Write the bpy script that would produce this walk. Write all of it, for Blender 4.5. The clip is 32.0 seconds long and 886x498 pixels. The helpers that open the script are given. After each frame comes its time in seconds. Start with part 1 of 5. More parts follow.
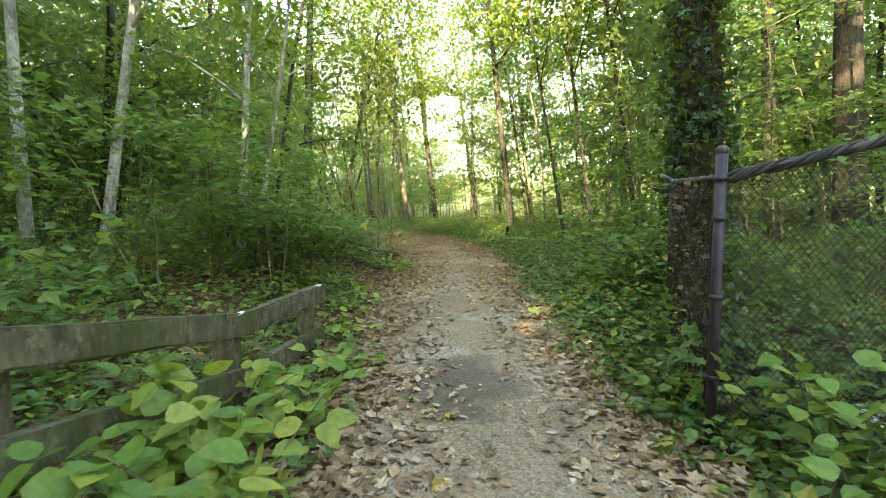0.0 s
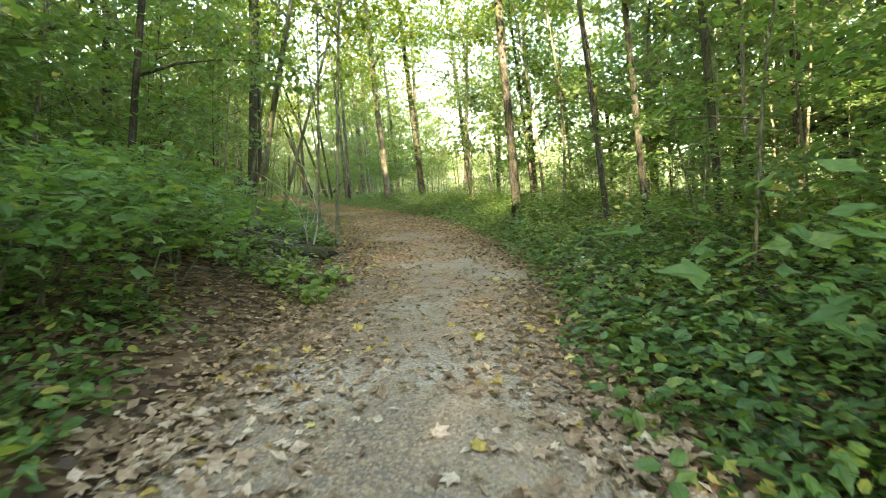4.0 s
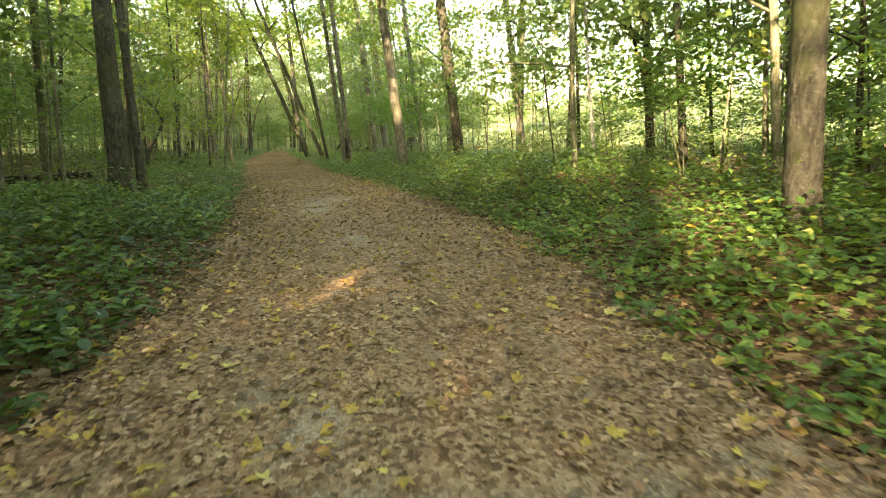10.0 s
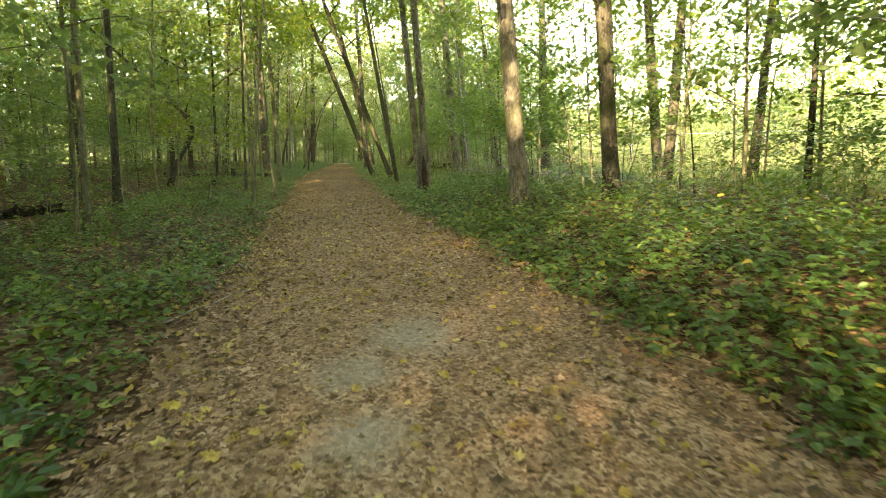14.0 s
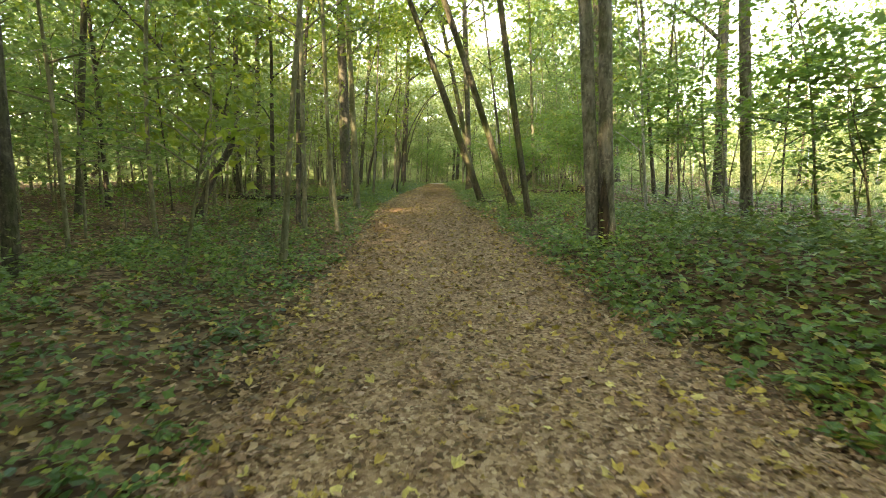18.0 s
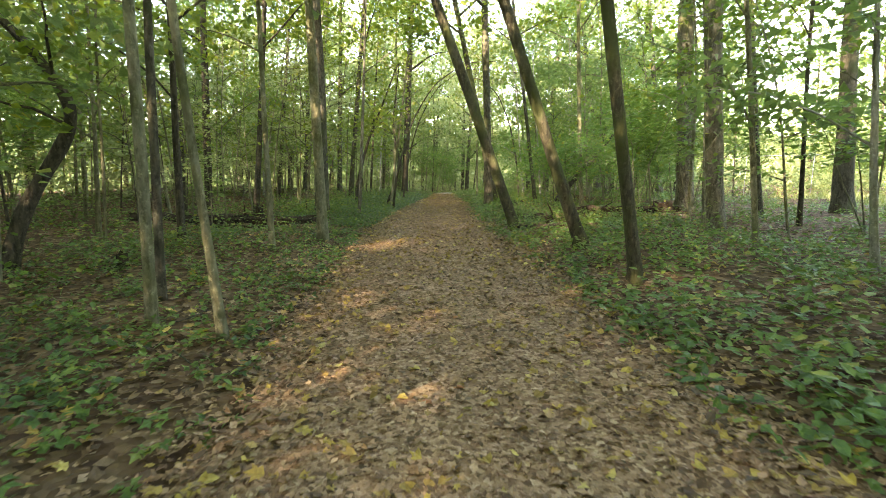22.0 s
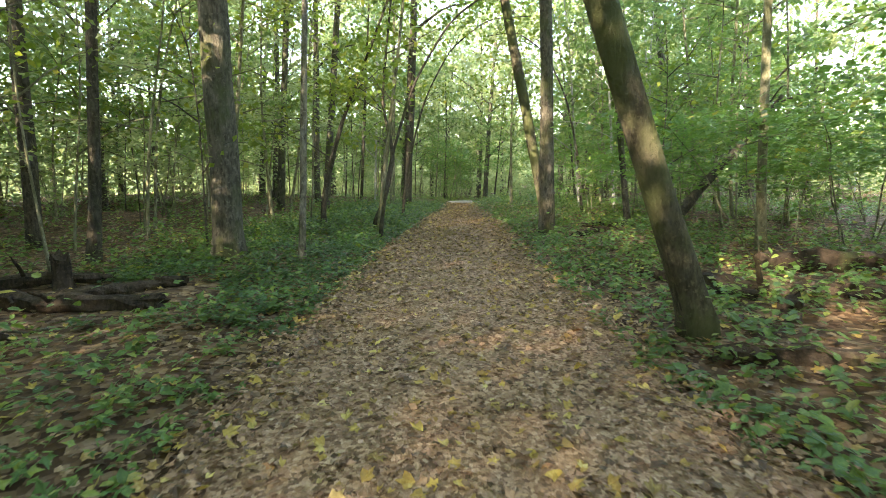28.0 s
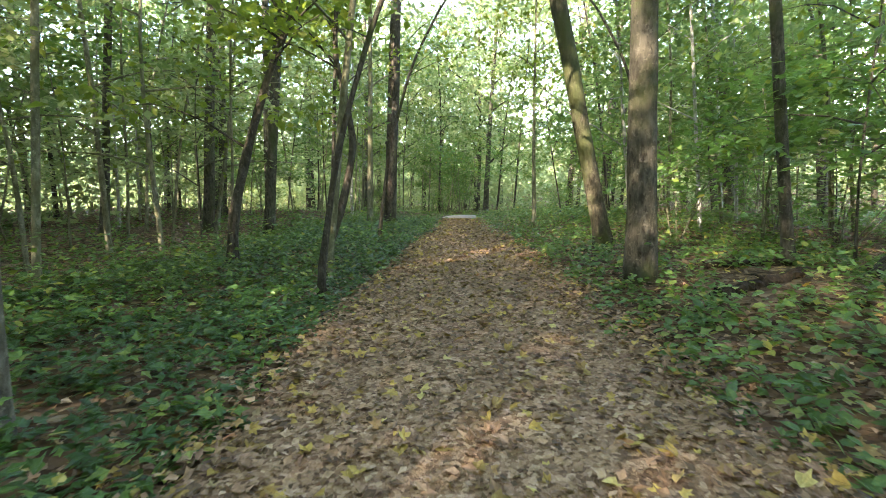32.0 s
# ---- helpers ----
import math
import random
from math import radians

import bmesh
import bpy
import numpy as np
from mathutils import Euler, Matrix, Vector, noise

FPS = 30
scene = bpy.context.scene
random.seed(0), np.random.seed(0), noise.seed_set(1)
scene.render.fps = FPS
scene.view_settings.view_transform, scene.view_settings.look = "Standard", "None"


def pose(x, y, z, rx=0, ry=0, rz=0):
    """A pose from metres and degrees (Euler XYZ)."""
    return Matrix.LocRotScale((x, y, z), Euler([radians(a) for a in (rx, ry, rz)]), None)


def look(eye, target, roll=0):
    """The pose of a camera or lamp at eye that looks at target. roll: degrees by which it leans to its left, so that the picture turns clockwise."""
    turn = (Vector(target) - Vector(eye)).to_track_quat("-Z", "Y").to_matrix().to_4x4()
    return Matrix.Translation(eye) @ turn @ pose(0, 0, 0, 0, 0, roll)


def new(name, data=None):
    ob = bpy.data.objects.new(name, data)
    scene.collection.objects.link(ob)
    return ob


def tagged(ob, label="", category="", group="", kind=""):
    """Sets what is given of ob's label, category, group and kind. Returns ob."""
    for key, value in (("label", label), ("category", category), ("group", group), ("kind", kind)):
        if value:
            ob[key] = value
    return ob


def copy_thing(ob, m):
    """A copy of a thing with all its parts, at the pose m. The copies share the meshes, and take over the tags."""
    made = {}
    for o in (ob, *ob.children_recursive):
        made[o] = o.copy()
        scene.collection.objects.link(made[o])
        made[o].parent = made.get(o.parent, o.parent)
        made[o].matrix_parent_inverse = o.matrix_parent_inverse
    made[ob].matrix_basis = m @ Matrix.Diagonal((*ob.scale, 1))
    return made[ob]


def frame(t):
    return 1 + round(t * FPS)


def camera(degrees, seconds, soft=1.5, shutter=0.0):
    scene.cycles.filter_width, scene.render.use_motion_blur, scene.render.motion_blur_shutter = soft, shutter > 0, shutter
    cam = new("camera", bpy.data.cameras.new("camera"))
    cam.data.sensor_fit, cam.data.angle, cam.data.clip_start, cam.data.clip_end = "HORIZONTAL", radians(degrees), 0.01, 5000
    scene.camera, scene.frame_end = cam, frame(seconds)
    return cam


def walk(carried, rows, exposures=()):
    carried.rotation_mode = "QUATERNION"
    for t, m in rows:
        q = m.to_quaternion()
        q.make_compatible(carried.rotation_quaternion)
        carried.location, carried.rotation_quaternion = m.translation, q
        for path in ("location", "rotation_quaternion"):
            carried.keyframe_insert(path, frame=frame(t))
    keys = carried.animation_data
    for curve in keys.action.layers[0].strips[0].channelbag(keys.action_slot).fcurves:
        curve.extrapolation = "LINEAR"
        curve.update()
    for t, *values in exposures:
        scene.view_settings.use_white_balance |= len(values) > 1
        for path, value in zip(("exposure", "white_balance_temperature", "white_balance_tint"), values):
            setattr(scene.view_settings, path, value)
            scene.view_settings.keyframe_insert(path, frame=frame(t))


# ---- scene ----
cam = camera(85.3, 32.0, soft=0.95, shutter=0.25)
PATH = [
    (0, (-0.606, 3.732, 1.159), (-0.531, 5.723, 0.988), -0.31),
    (0.5, (-0.551, 4.199, 1.125), (-0.467, 6.189, 0.943), -0.46),
    (1, (-0.535, 4.638, 1.048), (-0.448, 6.627, 0.862), -0.48),
    (1.5, (-0.506, 5.113, 0.977), (-0.409, 7.101, 0.783), -0.73),
    (2, (-0.478, 5.607, 0.904), (-0.378, 7.595, 0.710), -1.06),
    (2.5, (-0.443, 6.142, 0.849), (-0.340, 8.129, 0.651), -1.23),
    (4.5, (-0.015, 8.655, 1.059), (0.080, 10.631, 0.766), 0.08),
    (5, (0.056, 9.402, 1.079), (0.162, 11.373, 0.758), -0.33),
    (5.5, (0.096, 10.150, 1.095), (0.197, 12.117, 0.748), -0.37),
    (6, (0.134, 10.874, 1.105), (0.235, 12.839, 0.743), -0.38),
    (6.5, (0.154, 11.592, 1.127), (0.251, 13.554, 0.753), -0.29),
    (7, (0.173, 12.285, 1.148), (0.277, 14.242, 0.750), -0.16),
    (7.5, (0.122, 12.980, 1.140), (0.215, 14.932, 0.714), -0.09),
    (8, (0.040, 13.699, 1.146), (0.129, 15.650, 0.714), 0.03),
    (8.5, (-0.060, 14.430, 1.156), (-0.010, 16.382, 0.721), -0.08),
    (9, (-0.144, 15.154, 1.166), (-0.105, 17.104, 0.724), 0.05),
    (9.5, (-0.272, 15.903, 1.156), (-0.267, 17.851, 0.706), -0.81),
    (10, (-0.425, 16.650, 1.154), (-0.435, 18.595, 0.689), -1.03),
    (10.5, (-0.608, 17.376, 1.166), (-0.672, 19.320, 0.699), -1.22),
    (11, (-0.773, 18.086, 1.184), (-0.881, 20.028, 0.717), -1.22),
    (11.5, (-0.920, 18.782, 1.219), (-1.051, 20.723, 0.755), -1.26),
    (12, (-1.059, 19.468, 1.261), (-1.206, 21.408, 0.798), -1.14),
    (12.5, (-1.192, 20.147, 1.294), (-1.355, 22.088, 0.840), -1.09),
    (13, (-1.341, 20.824, 1.321), (-1.539, 22.763, 0.871), -0.87),
    (13.5, (-1.484, 21.487, 1.347), (-1.705, 23.426, 0.909), -0.73),
    (14, (-1.737, 22.151, 1.356), (-2.009, 24.086, 0.930), -0.59),
    (14.5, (-2.029, 22.813, 1.355), (-2.365, 24.740, 0.942), -0.37),
    (15, (-2.346, 23.452, 1.343), (-2.785, 25.361, 0.942), -0.13),
    (15.5, (-2.619, 24.087, 1.321), (-3.116, 25.984, 0.928), 0.20),
    (17.5, (-3.731, 27.022, 1.239), (-4.344, 28.893, 0.887), -0.26),
    (18, (-3.958, 27.673, 1.221), (-4.579, 29.542, 0.875), -0.33),
    (18.5, (-4.186, 28.309, 1.207), (-4.805, 30.180, 0.864), -0.31),
    (19, (-4.428, 28.916, 1.202), (-5.057, 30.785, 0.870), -0.27),
    (19.5, (-4.656, 29.503, 1.207), (-5.288, 31.372, 0.878), -0.24),
    (20, (-4.876, 30.072, 1.208), (-5.515, 31.940, 0.885), -0.23),
    (20.5, (-5.087, 30.635, 1.200), (-5.726, 32.502, 0.878), -0.28),
    (21, (-5.290, 31.199, 1.195), (-5.932, 33.066, 0.873), -0.21),
    (21.5, (-5.502, 31.770, 1.198), (-6.147, 33.636, 0.875), -0.30),
    (22, (-5.685, 32.320, 1.215), (-6.330, 34.186, 0.894), -0.44),
    (22.5, (-5.877, 32.882, 1.224), (-6.526, 34.748, 0.907), -0.40),
    (23, (-6.068, 33.428, 1.217), (-6.717, 35.293, 0.901), -0.29),
    (23.5, (-6.261, 33.948, 1.199), (-6.919, 35.810, 0.881), -0.09),
    (24, (-6.437, 34.463, 1.188), (-7.100, 36.324, 0.872), -0.22),
    (24.5, (-6.639, 35.001, 1.180), (-7.309, 36.860, 0.867), -0.23),
    (25, (-6.850, 35.563, 1.167), (-7.523, 37.421, 0.862), -0.30),
    (25.5, (-7.096, 36.135, 1.160), (-7.774, 37.992, 0.856), -0.79),
    (27.5, (-7.880, 38.057, 1.241), (-8.564, 39.908, 0.918), -0.88),
    (28, (-8.135, 38.575, 1.216), (-8.817, 40.428, 0.899), -0.78),
    (28.5, (-8.389, 39.085, 1.192), (-9.073, 40.938, 0.881), -0.76),
    (29, (-8.608, 39.611, 1.167), (-9.292, 41.466, 0.864), -0.76),
    (29.5, (-8.793, 40.142, 1.137), (-9.476, 41.999, 0.850), -0.89),
    (30, (-8.962, 40.666, 1.107), (-9.633, 42.529, 0.828), -0.95),
    (30.5, (-9.140, 41.171, 1.079), (-9.801, 43.040, 0.810), -1.00),
    (31, (-9.330, 41.664, 1.058), (-9.986, 43.535, 0.795), -0.99),
    (31.5, (-9.508, 42.127, 1.051), (-10.164, 43.998, 0.788), -1.11),
    (32, (-9.665, 42.585, 1.040), (-10.323, 44.454, 0.773), -1.17),
]
EXPOSURE = [(0, 4.32, 8700, 12), (3, 4.36, 8300, 13), (6.5, 4.3, 7800, 15), (12, 4.12, 10400, 13), (18, 4.05, 9300, 16), (25, 4.08, 8000, 15), (32, 4.1, 7000, 18)]
walk(cam, [(t, look(eye, target, roll)) for t, eye, target, roll in PATH], EXPOSURE)

# ---- light: sun from behind and to the left, blue sky ----
SUN_AZ, SUN_EL = radians(198), radians(24)
world = bpy.data.worlds.new("sky")
scene.world = world
world.use_nodes = True
wn = world.node_tree
sky = wn.nodes.new("ShaderNodeTexSky")
sky.sky_type, sky.sun_disc = "NISHITA", False
sky.sun_elevation, sky.sun_rotation = SUN_EL, SUN_AZ
sky.air_density, sky.dust_density = 1.0, 0.4
wn.links.new(sky.outputs["Color"], wn.nodes["Background"].inputs["Color"])
wn.nodes["Background"].inputs["Strength"].default_value = 0.15
sun = new("sun", bpy.data.lights.new("sun", "SUN"))
sun.data.energy, sun.data.angle, sun.data.color = 3.0, radians(0.6), (1.0, 0.91, 0.78)
sun_to = Vector((math.sin(SUN_AZ) * math.cos(SUN_EL), math.cos(SUN_AZ) * math.cos(SUN_EL), math.sin(SUN_EL)))
sun.matrix_world = look(sun_to * 60, (0, 0, 0))


# ---- materials ----
def material(name):
    m = bpy.data.materials.new(name)
    m.use_nodes = True
    nt = m.node_tree
    return m, nt, nt.nodes["Principled BSDF"]


def node(nt, kind, **values):
    n = nt.nodes.new("ShaderNode" + kind)
    for key, value in values.items():
        n.inputs[key].default_value = value
    return n


def ramp(nt, source, stops, constant=False):
    n = nt.nodes.new("ShaderNodeValToRGB")
    if constant:
        n.color_ramp.interpolation = "CONSTANT"
    while len(n.color_ramp.elements) < len(stops):
        n.color_ramp.elements.new(0.5)
    for e, (p, c) in zip(n.color_ramp.elements, stops):
        e.position, e.color = p, (*c, 1)
    nt.links.new(source, n.inputs["Fac"])
    return n.outputs["Color"]


def mix(nt, fac, a, b):
    n = nt.nodes.new("ShaderNodeMix")
    n.data_type = "RGBA"
    for i, v in ((0, fac), (6, a), (7, b)):
        if isinstance(v, (int, float)):
            n.inputs[i].default_value = v
        elif isinstance(v, tuple):
            n.inputs[i].default_value = (*v, 1)
        else:
            nt.links.new(v, n.inputs[i])
    return n.outputs[2]


def coords(nt, sx=1, sy=1, sz=1):
    tc, mp = nt.nodes.new("ShaderNodeTexCoord"), nt.nodes.new("ShaderNodeMapping")
    mp.inputs["Scale"].default_value = (sx, sy, sz)
    nt.links.new(tc.outputs["Object"], mp.inputs["Vector"])
    return mp.outputs["Vector"]


def noise_tex(nt, vec, scale, detail=4.0, rough=0.6):
    n = node(nt, "TexNoise", Scale=scale, Detail=detail, Roughness=rough)
    nt.links.new(vec, n.inputs["Vector"])
    return n.outputs["Fac"]


def bump(nt, bsdf, height, strength, distance):
    b = node(nt, "Bump", Strength=strength, Distance=distance)
    nt.links.new(height, b.inputs["Height"])
    nt.links.new(b.outputs["Normal"], bsdf.inputs["Normal"])


def leaf_material(name, stops, through_light=0.45, rough=0.5, glow=(0.34, 0.42, 0.04)):
    """Leaves: each one its own tint; light passes through the blade."""
    m, nt, bsdf = material(name)
    g = nt.nodes.new("ShaderNodeNewGeometry")
    col = ramp(nt, g.outputs["Random Per Island"], stops)
    big = noise_tex(nt, coords(nt), 0.35, 2.0)
    hue = node(nt, "HueSaturation", Saturation=1.0, Fac=1.0)
    val = node(nt, "MapRange")
    nt.links.new(big, val.inputs["Value"])
    val.inputs["From Min"].default_value, val.inputs["From Max"].default_value = 0.3, 0.7
    val.inputs["To Min"].default_value, val.inputs["To Max"].default_value = 0.75, 1.25
    nt.links.new(val.outputs["Result"], hue.inputs["Value"])
    spots = noise_tex(nt, coords(nt), 34.0, 3.0, 0.65)
    col = mix(nt, ramp(nt, spots, [(0.35, (0.45, 0.45, 0.45)), (0.55, (0, 0, 0))]), col, tuple(0.45 * (a + b) / 2 for a, b in zip(stops[0][1], stops[1][1])))
    col = mix(nt, ramp(nt, spots, [(0.55, (0, 0, 0)), (0.72, (0.4, 0.4, 0.4))]), col, tuple(min(1, 1.15 * c) for c in stops[-2][1]))
    nt.links.new(col, hue.inputs["Color"])
    nt.links.new(hue.outputs["Color"], bsdf.inputs["Base Color"])
    bsdf.inputs["Roughness"].default_value = rough
    bsdf.inputs["Specular IOR Level"].default_value = 0.45
    if through_light:
        tr, ms = nt.nodes.new("ShaderNodeBsdfTranslucent"), nt.nodes.new("ShaderNodeMixShader")
        ms.inputs["Fac"].default_value = through_light
        warm = mix(nt, 0.5, hue.outputs["Color"], glow)
        nt.links.new(warm, tr.inputs["Color"])
        nt.links.new(bsdf.outputs["BSDF"], ms.inputs[1])
        nt.links.new(tr.outputs["BSDF"], ms.inputs[2])
        nt.links.new(ms.outputs["Shader"], nt.nodes["Material Output"].inputs["Surface"])
    return m


def bark_material(name, dark, light, moss=0.0, ridge=30.0):
    m, nt, bsdf = material(name)
    v = coords(nt, 1, 1, 0.3)
    furrow, fine = noise_tex(nt, v, ridge, 4.0, 0.6), noise_tex(nt, coords(nt, 1, 1, 0.7), 90, 3.0)
    patch = noise_tex(nt, coords(nt), 1.6, 4.0)
    col = ramp(nt, furrow, [(0.32, tuple(c * 1.0 for c in dark)), (0.47, tuple(0.55 * c + 0.4 * e for c, e in zip(dark, light))), (0.62, tuple(c * 0.85 for c in light)), (0.8, light)])
    col = mix(nt, ramp(nt, noise_tex(nt, coords(nt, 1, 1, 0.5), 5.0, 6.0, 0.7), [(0.5, (0, 0, 0)), (0.62, (0.4, 0.4, 0.4))]), col, tuple(c * 0.8 for c in dark))
    col = mix(nt, ramp(nt, patch, [(0.5, (0, 0, 0)), (0.72, (0.5, 0.5, 0.5))]), col, tuple(min(1, c * 1.6) for c in light))
    flecks = ramp(nt, noise_tex(nt, coords(nt, 1, 1, 0.8), 26.0, 3.0, 0.7), [(0.56, (0, 0, 0)), (0.66, (0.55, 0.55, 0.55))])
    col = mix(nt, flecks, col, tuple(min(1, c * 1.5) for c in light))
    pits = ramp(nt, noise_tex(nt, coords(nt, 1, 1, 0.5), 17.0, 4.0, 0.7), [(0.34, (0.7, 0.7, 0.7)), (0.45, (0, 0, 0))])
    col = mix(nt, pits, col, tuple(c * 0.6 for c in dark))
    if moss:
        where = ramp(nt, noise_tex(nt, coords(nt, 1, 1, 0.6), 2.2, 5.0), [(0.62 - 0.3 * moss, (0, 0, 0)), (0.72 - 0.2 * moss, (0.85, 0.85, 0.85))])
        col = mix(nt, where, col, (0.068, 0.078, 0.028))
    nt.links.new(col, bsdf.inputs["Base Color"])
    bsdf.inputs["Roughness"].default_value = 0.9
    bsdf.inputs["Specular IOR Level"].default_value = 0.15
    both = nt.nodes.new("ShaderNodeMath")
    both.operation = "MULTIPLY_ADD"
    nt.links.new(fine, both.inputs[0])
    both.inputs[1].default_value = 0.3
    nt.links.new(furrow, both.inputs[2])
    bump(nt, bsdf, both.outputs[0], 0.8, 0.03)
    return m


BARK = {
    "grey": bark_material("grey_bark", (0.04, 0.035, 0.024), (0.13, 0.117, 0.085), 0.4),
    "dark": bark_material("dark_bark", (0.032, 0.027, 0.019), (0.105, 0.09, 0.064), 0.2),
    "pale": bark_material("pale_bark", (0.2, 0.19, 0.145), (0.45, 0.43, 0.36), 0.3, 22),
    "thin": bark_material("sapling_bark", (0.115, 0.107, 0.062), (0.27, 0.253, 0.16), 0.5, 30),
    "moss": bark_material("mossy_bark", (0.03, 0.027, 0.018), (0.1, 0.088, 0.056), 0.6),
    # tan bark made lighter, with sun on the trunk put into its colour
    "lit": bark_material("sunlit_tan_bark", (0.075, 0.065, 0.046), (0.24, 0.215, 0.16), 0.35, 26),
    "ivy": bark_material("ivy_bark", (0.015, 0.013, 0.009), (0.06, 0.05, 0.035), 0.1),
    "rot": bark_material("rotten_wood", (0.016, 0.012, 0.008), (0.075, 0.054, 0.036), 0.06, 18),
    "twig": bark_material("bleached_wood", (0.25, 0.235, 0.18), (0.46, 0.43, 0.35), 0.2, 30),
}
CANOPY = leaf_material("canopy_leaf", [(0.0, (0.06, 0.11, 0.018)), (0.4, (0.09, 0.16, 0.026)), (0.75, (0.14, 0.21, 0.034)), (0.93, (0.25, 0.27, 0.04)), (1.0, (0.4, 0.34, 0.05))], 0.55)
WOOD_LEAF = leaf_material("wood_leaf", [(0.0, (0.07, 0.13, 0.04)), (0.45, (0.11, 0.185, 0.055)), (0.8, (0.165, 0.25, 0.072)), (0.96, (0.25, 0.3, 0.08)), (1.0, (0.36, 0.32, 0.08))], 0.55, 0.5, (0.3, 0.42, 0.1))
MAPLE = leaf_material("maple_leaf", [(0.0, (0.055, 0.135, 0.032)), (0.5, (0.09, 0.2, 0.044)), (0.85, (0.15, 0.26, 0.055)), (0.97, (0.24, 0.28, 0.045)), (1.0, (0.42, 0.32, 0.045))], 0.5, 0.5, (0.26, 0.4, 0.06))
# pale grey-green: haze and brightness of the far wood put into the leaf colour
HAZE_LEAF = leaf_material("hazy_wood_leaf", [(0.0, (0.18, 0.24, 0.1)), (0.5, (0.26, 0.33, 0.135)), (0.85, (0.36, 0.41, 0.17)), (1.0, (0.47, 0.44, 0.2))], 0.5, 0.6, (0.46, 0.54, 0.2))
HERB = leaf_material("herb_leaf", [(0.0, (0.04, 0.105, 0.026)), (0.5, (0.072, 0.165, 0.038)), (0.82, (0.13, 0.235, 0.05)), (0.95, (0.27, 0.31, 0.065)), (1.0, (0.36, 0.28, 0.05))], 0.35, 0.45)
IVY = leaf_material("ivy_leaf", [(0.0, (0.014, 0.05, 0.012)), (0.7, (0.026, 0.085, 0.018)), (1.0, (0.05, 0.12, 0.025))], 0.25, 0.35)
DEAD = leaf_material("dead_leaf", [(0.0, (0.07, 0.034, 0.018)), (0.25, (0.18, 0.096, 0.05)), (0.6, (0.31, 0.18, 0.1)), (0.88, (0.41, 0.25, 0.14)), (1.0, (0.52, 0.36, 0.22))], 0.12, 0.7)
DRY = leaf_material("dry_leaf", [(0.0, (0.14, 0.075, 0.04)), (0.3, (0.26, 0.16, 0.09)), (0.65, (0.38, 0.25, 0.155)), (0.9, (0.48, 0.35, 0.235)), (1.0, (0.58, 0.46, 0.33))], 0.12, 0.7)
DARK_LITTER = leaf_material("dark_litter_leaf", [(0.0, (0.05, 0.028, 0.015)), (0.35, (0.11, 0.062, 0.032)), (0.7, (0.19, 0.115, 0.06)), (0.92, (0.27, 0.175, 0.095)), (1.0, (0.4, 0.3, 0.1))], 0.1, 0.65)
OLD_CREEPER = leaf_material("withered_creeper", [(0.0, (0.03, 0.02, 0.014)), (0.8, (0.075, 0.05, 0.035)), (1.0, (0.25, 0.16, 0.09))], 0.1, 0.8)
YELLOW = leaf_material("yellow_leaf", [(0.0, (0.25, 0.155, 0.05)), (0.4, (0.36, 0.235, 0.055)), (0.78, (0.48, 0.34, 0.07)), (0.93, (0.56, 0.47, 0.16)), (1.0, (0.4, 0.14, 0.06))], 0.15, 0.7, (0.42, 0.32, 0.05))
GRASS = leaf_material("grass_blade", [(0.0, (0.2, 0.25, 0.08)), (0.6, (0.33, 0.36, 0.15)), (1.0, (0.52, 0.49, 0.28))], 0.35)
LIME = leaf_material("lime_green_leaf", [(0.0, (0.1, 0.21, 0.035)), (0.6, (0.18, 0.3, 0.055)), (1.0, (0.4, 0.42, 0.08))], 0.4)
BLOSSOM = leaf_material("white_petal", [(0.0, (0.5, 0.5, 0.68)), (1.0, (0.72, 0.72, 0.82))], 0.3)


def litter_material(name):
    """Forest floor: flat cells of old leaves over dark earth."""
    m, nt, bsdf = material(name)
    v = coords(nt, 1, 1, 0)
    warp = nt.nodes.new("ShaderNodeVectorMath")
    warp.operation = "MULTIPLY_ADD"
    wn2 = node(nt, "TexNoise", Scale=9.0, Detail=3.0)
    nt.links.new(v, wn2.inputs["Vector"])
    nt.links.new(wn2.outputs["Color"], warp.inputs[0])
    warp.inputs[1].default_value = (0.09, 0.09, 0)
    nt.links.new(v, warp.inputs[2])
    vo = node(nt, "TexVoronoi", Scale=17.0)
    nt.links.new(warp.outputs[0], vo.inputs["Vector"])
    sep = nt.nodes.new("ShaderNodeSeparateColor")
    nt.links.new(vo.outputs["Color"], sep.inputs["Color"])
    col = ramp(nt, sep.outputs["Red"], [(0.0, (0.045, 0.026, 0.015)), (0.4, (0.1, 0.06, 0.033)), (0.75, (0.165, 0.105, 0.058)), (1.0, (0.25, 0.175, 0.1))])
    earth = ramp(nt, noise_tex(nt, v, 2.2, 6.0), [(0.5, (0, 0, 0)), (0.68, (0.8, 0.8, 0.8))])
    col = mix(nt, earth, col, (0.06, 0.042, 0.027))
    nt.links.new(col, bsdf.inputs["Base Color"])
    bsdf.inputs["Roughness"].default_value = 0.95
    bsdf.inputs["Specular IOR Level"].default_value = 0.1
    bump(nt, bsdf, vo.outputs["Distance"], 0.7, 0.03)
    return m


# trodden bare spots on the trail: place and reach
WORN = [(-0.6, 16.8, 0.42), (-0.3, 17.5, 0.4), (0.1, 17.0, 0.4), (-2.4, 25.3, 0.5), (-2.62, 24.7, 0.42), (-2.4, 24.1, 0.36), (0.45, 13.7, 0.55), (0.75, 13.2, 0.5), (-1.4, 21.9, 0.3)]


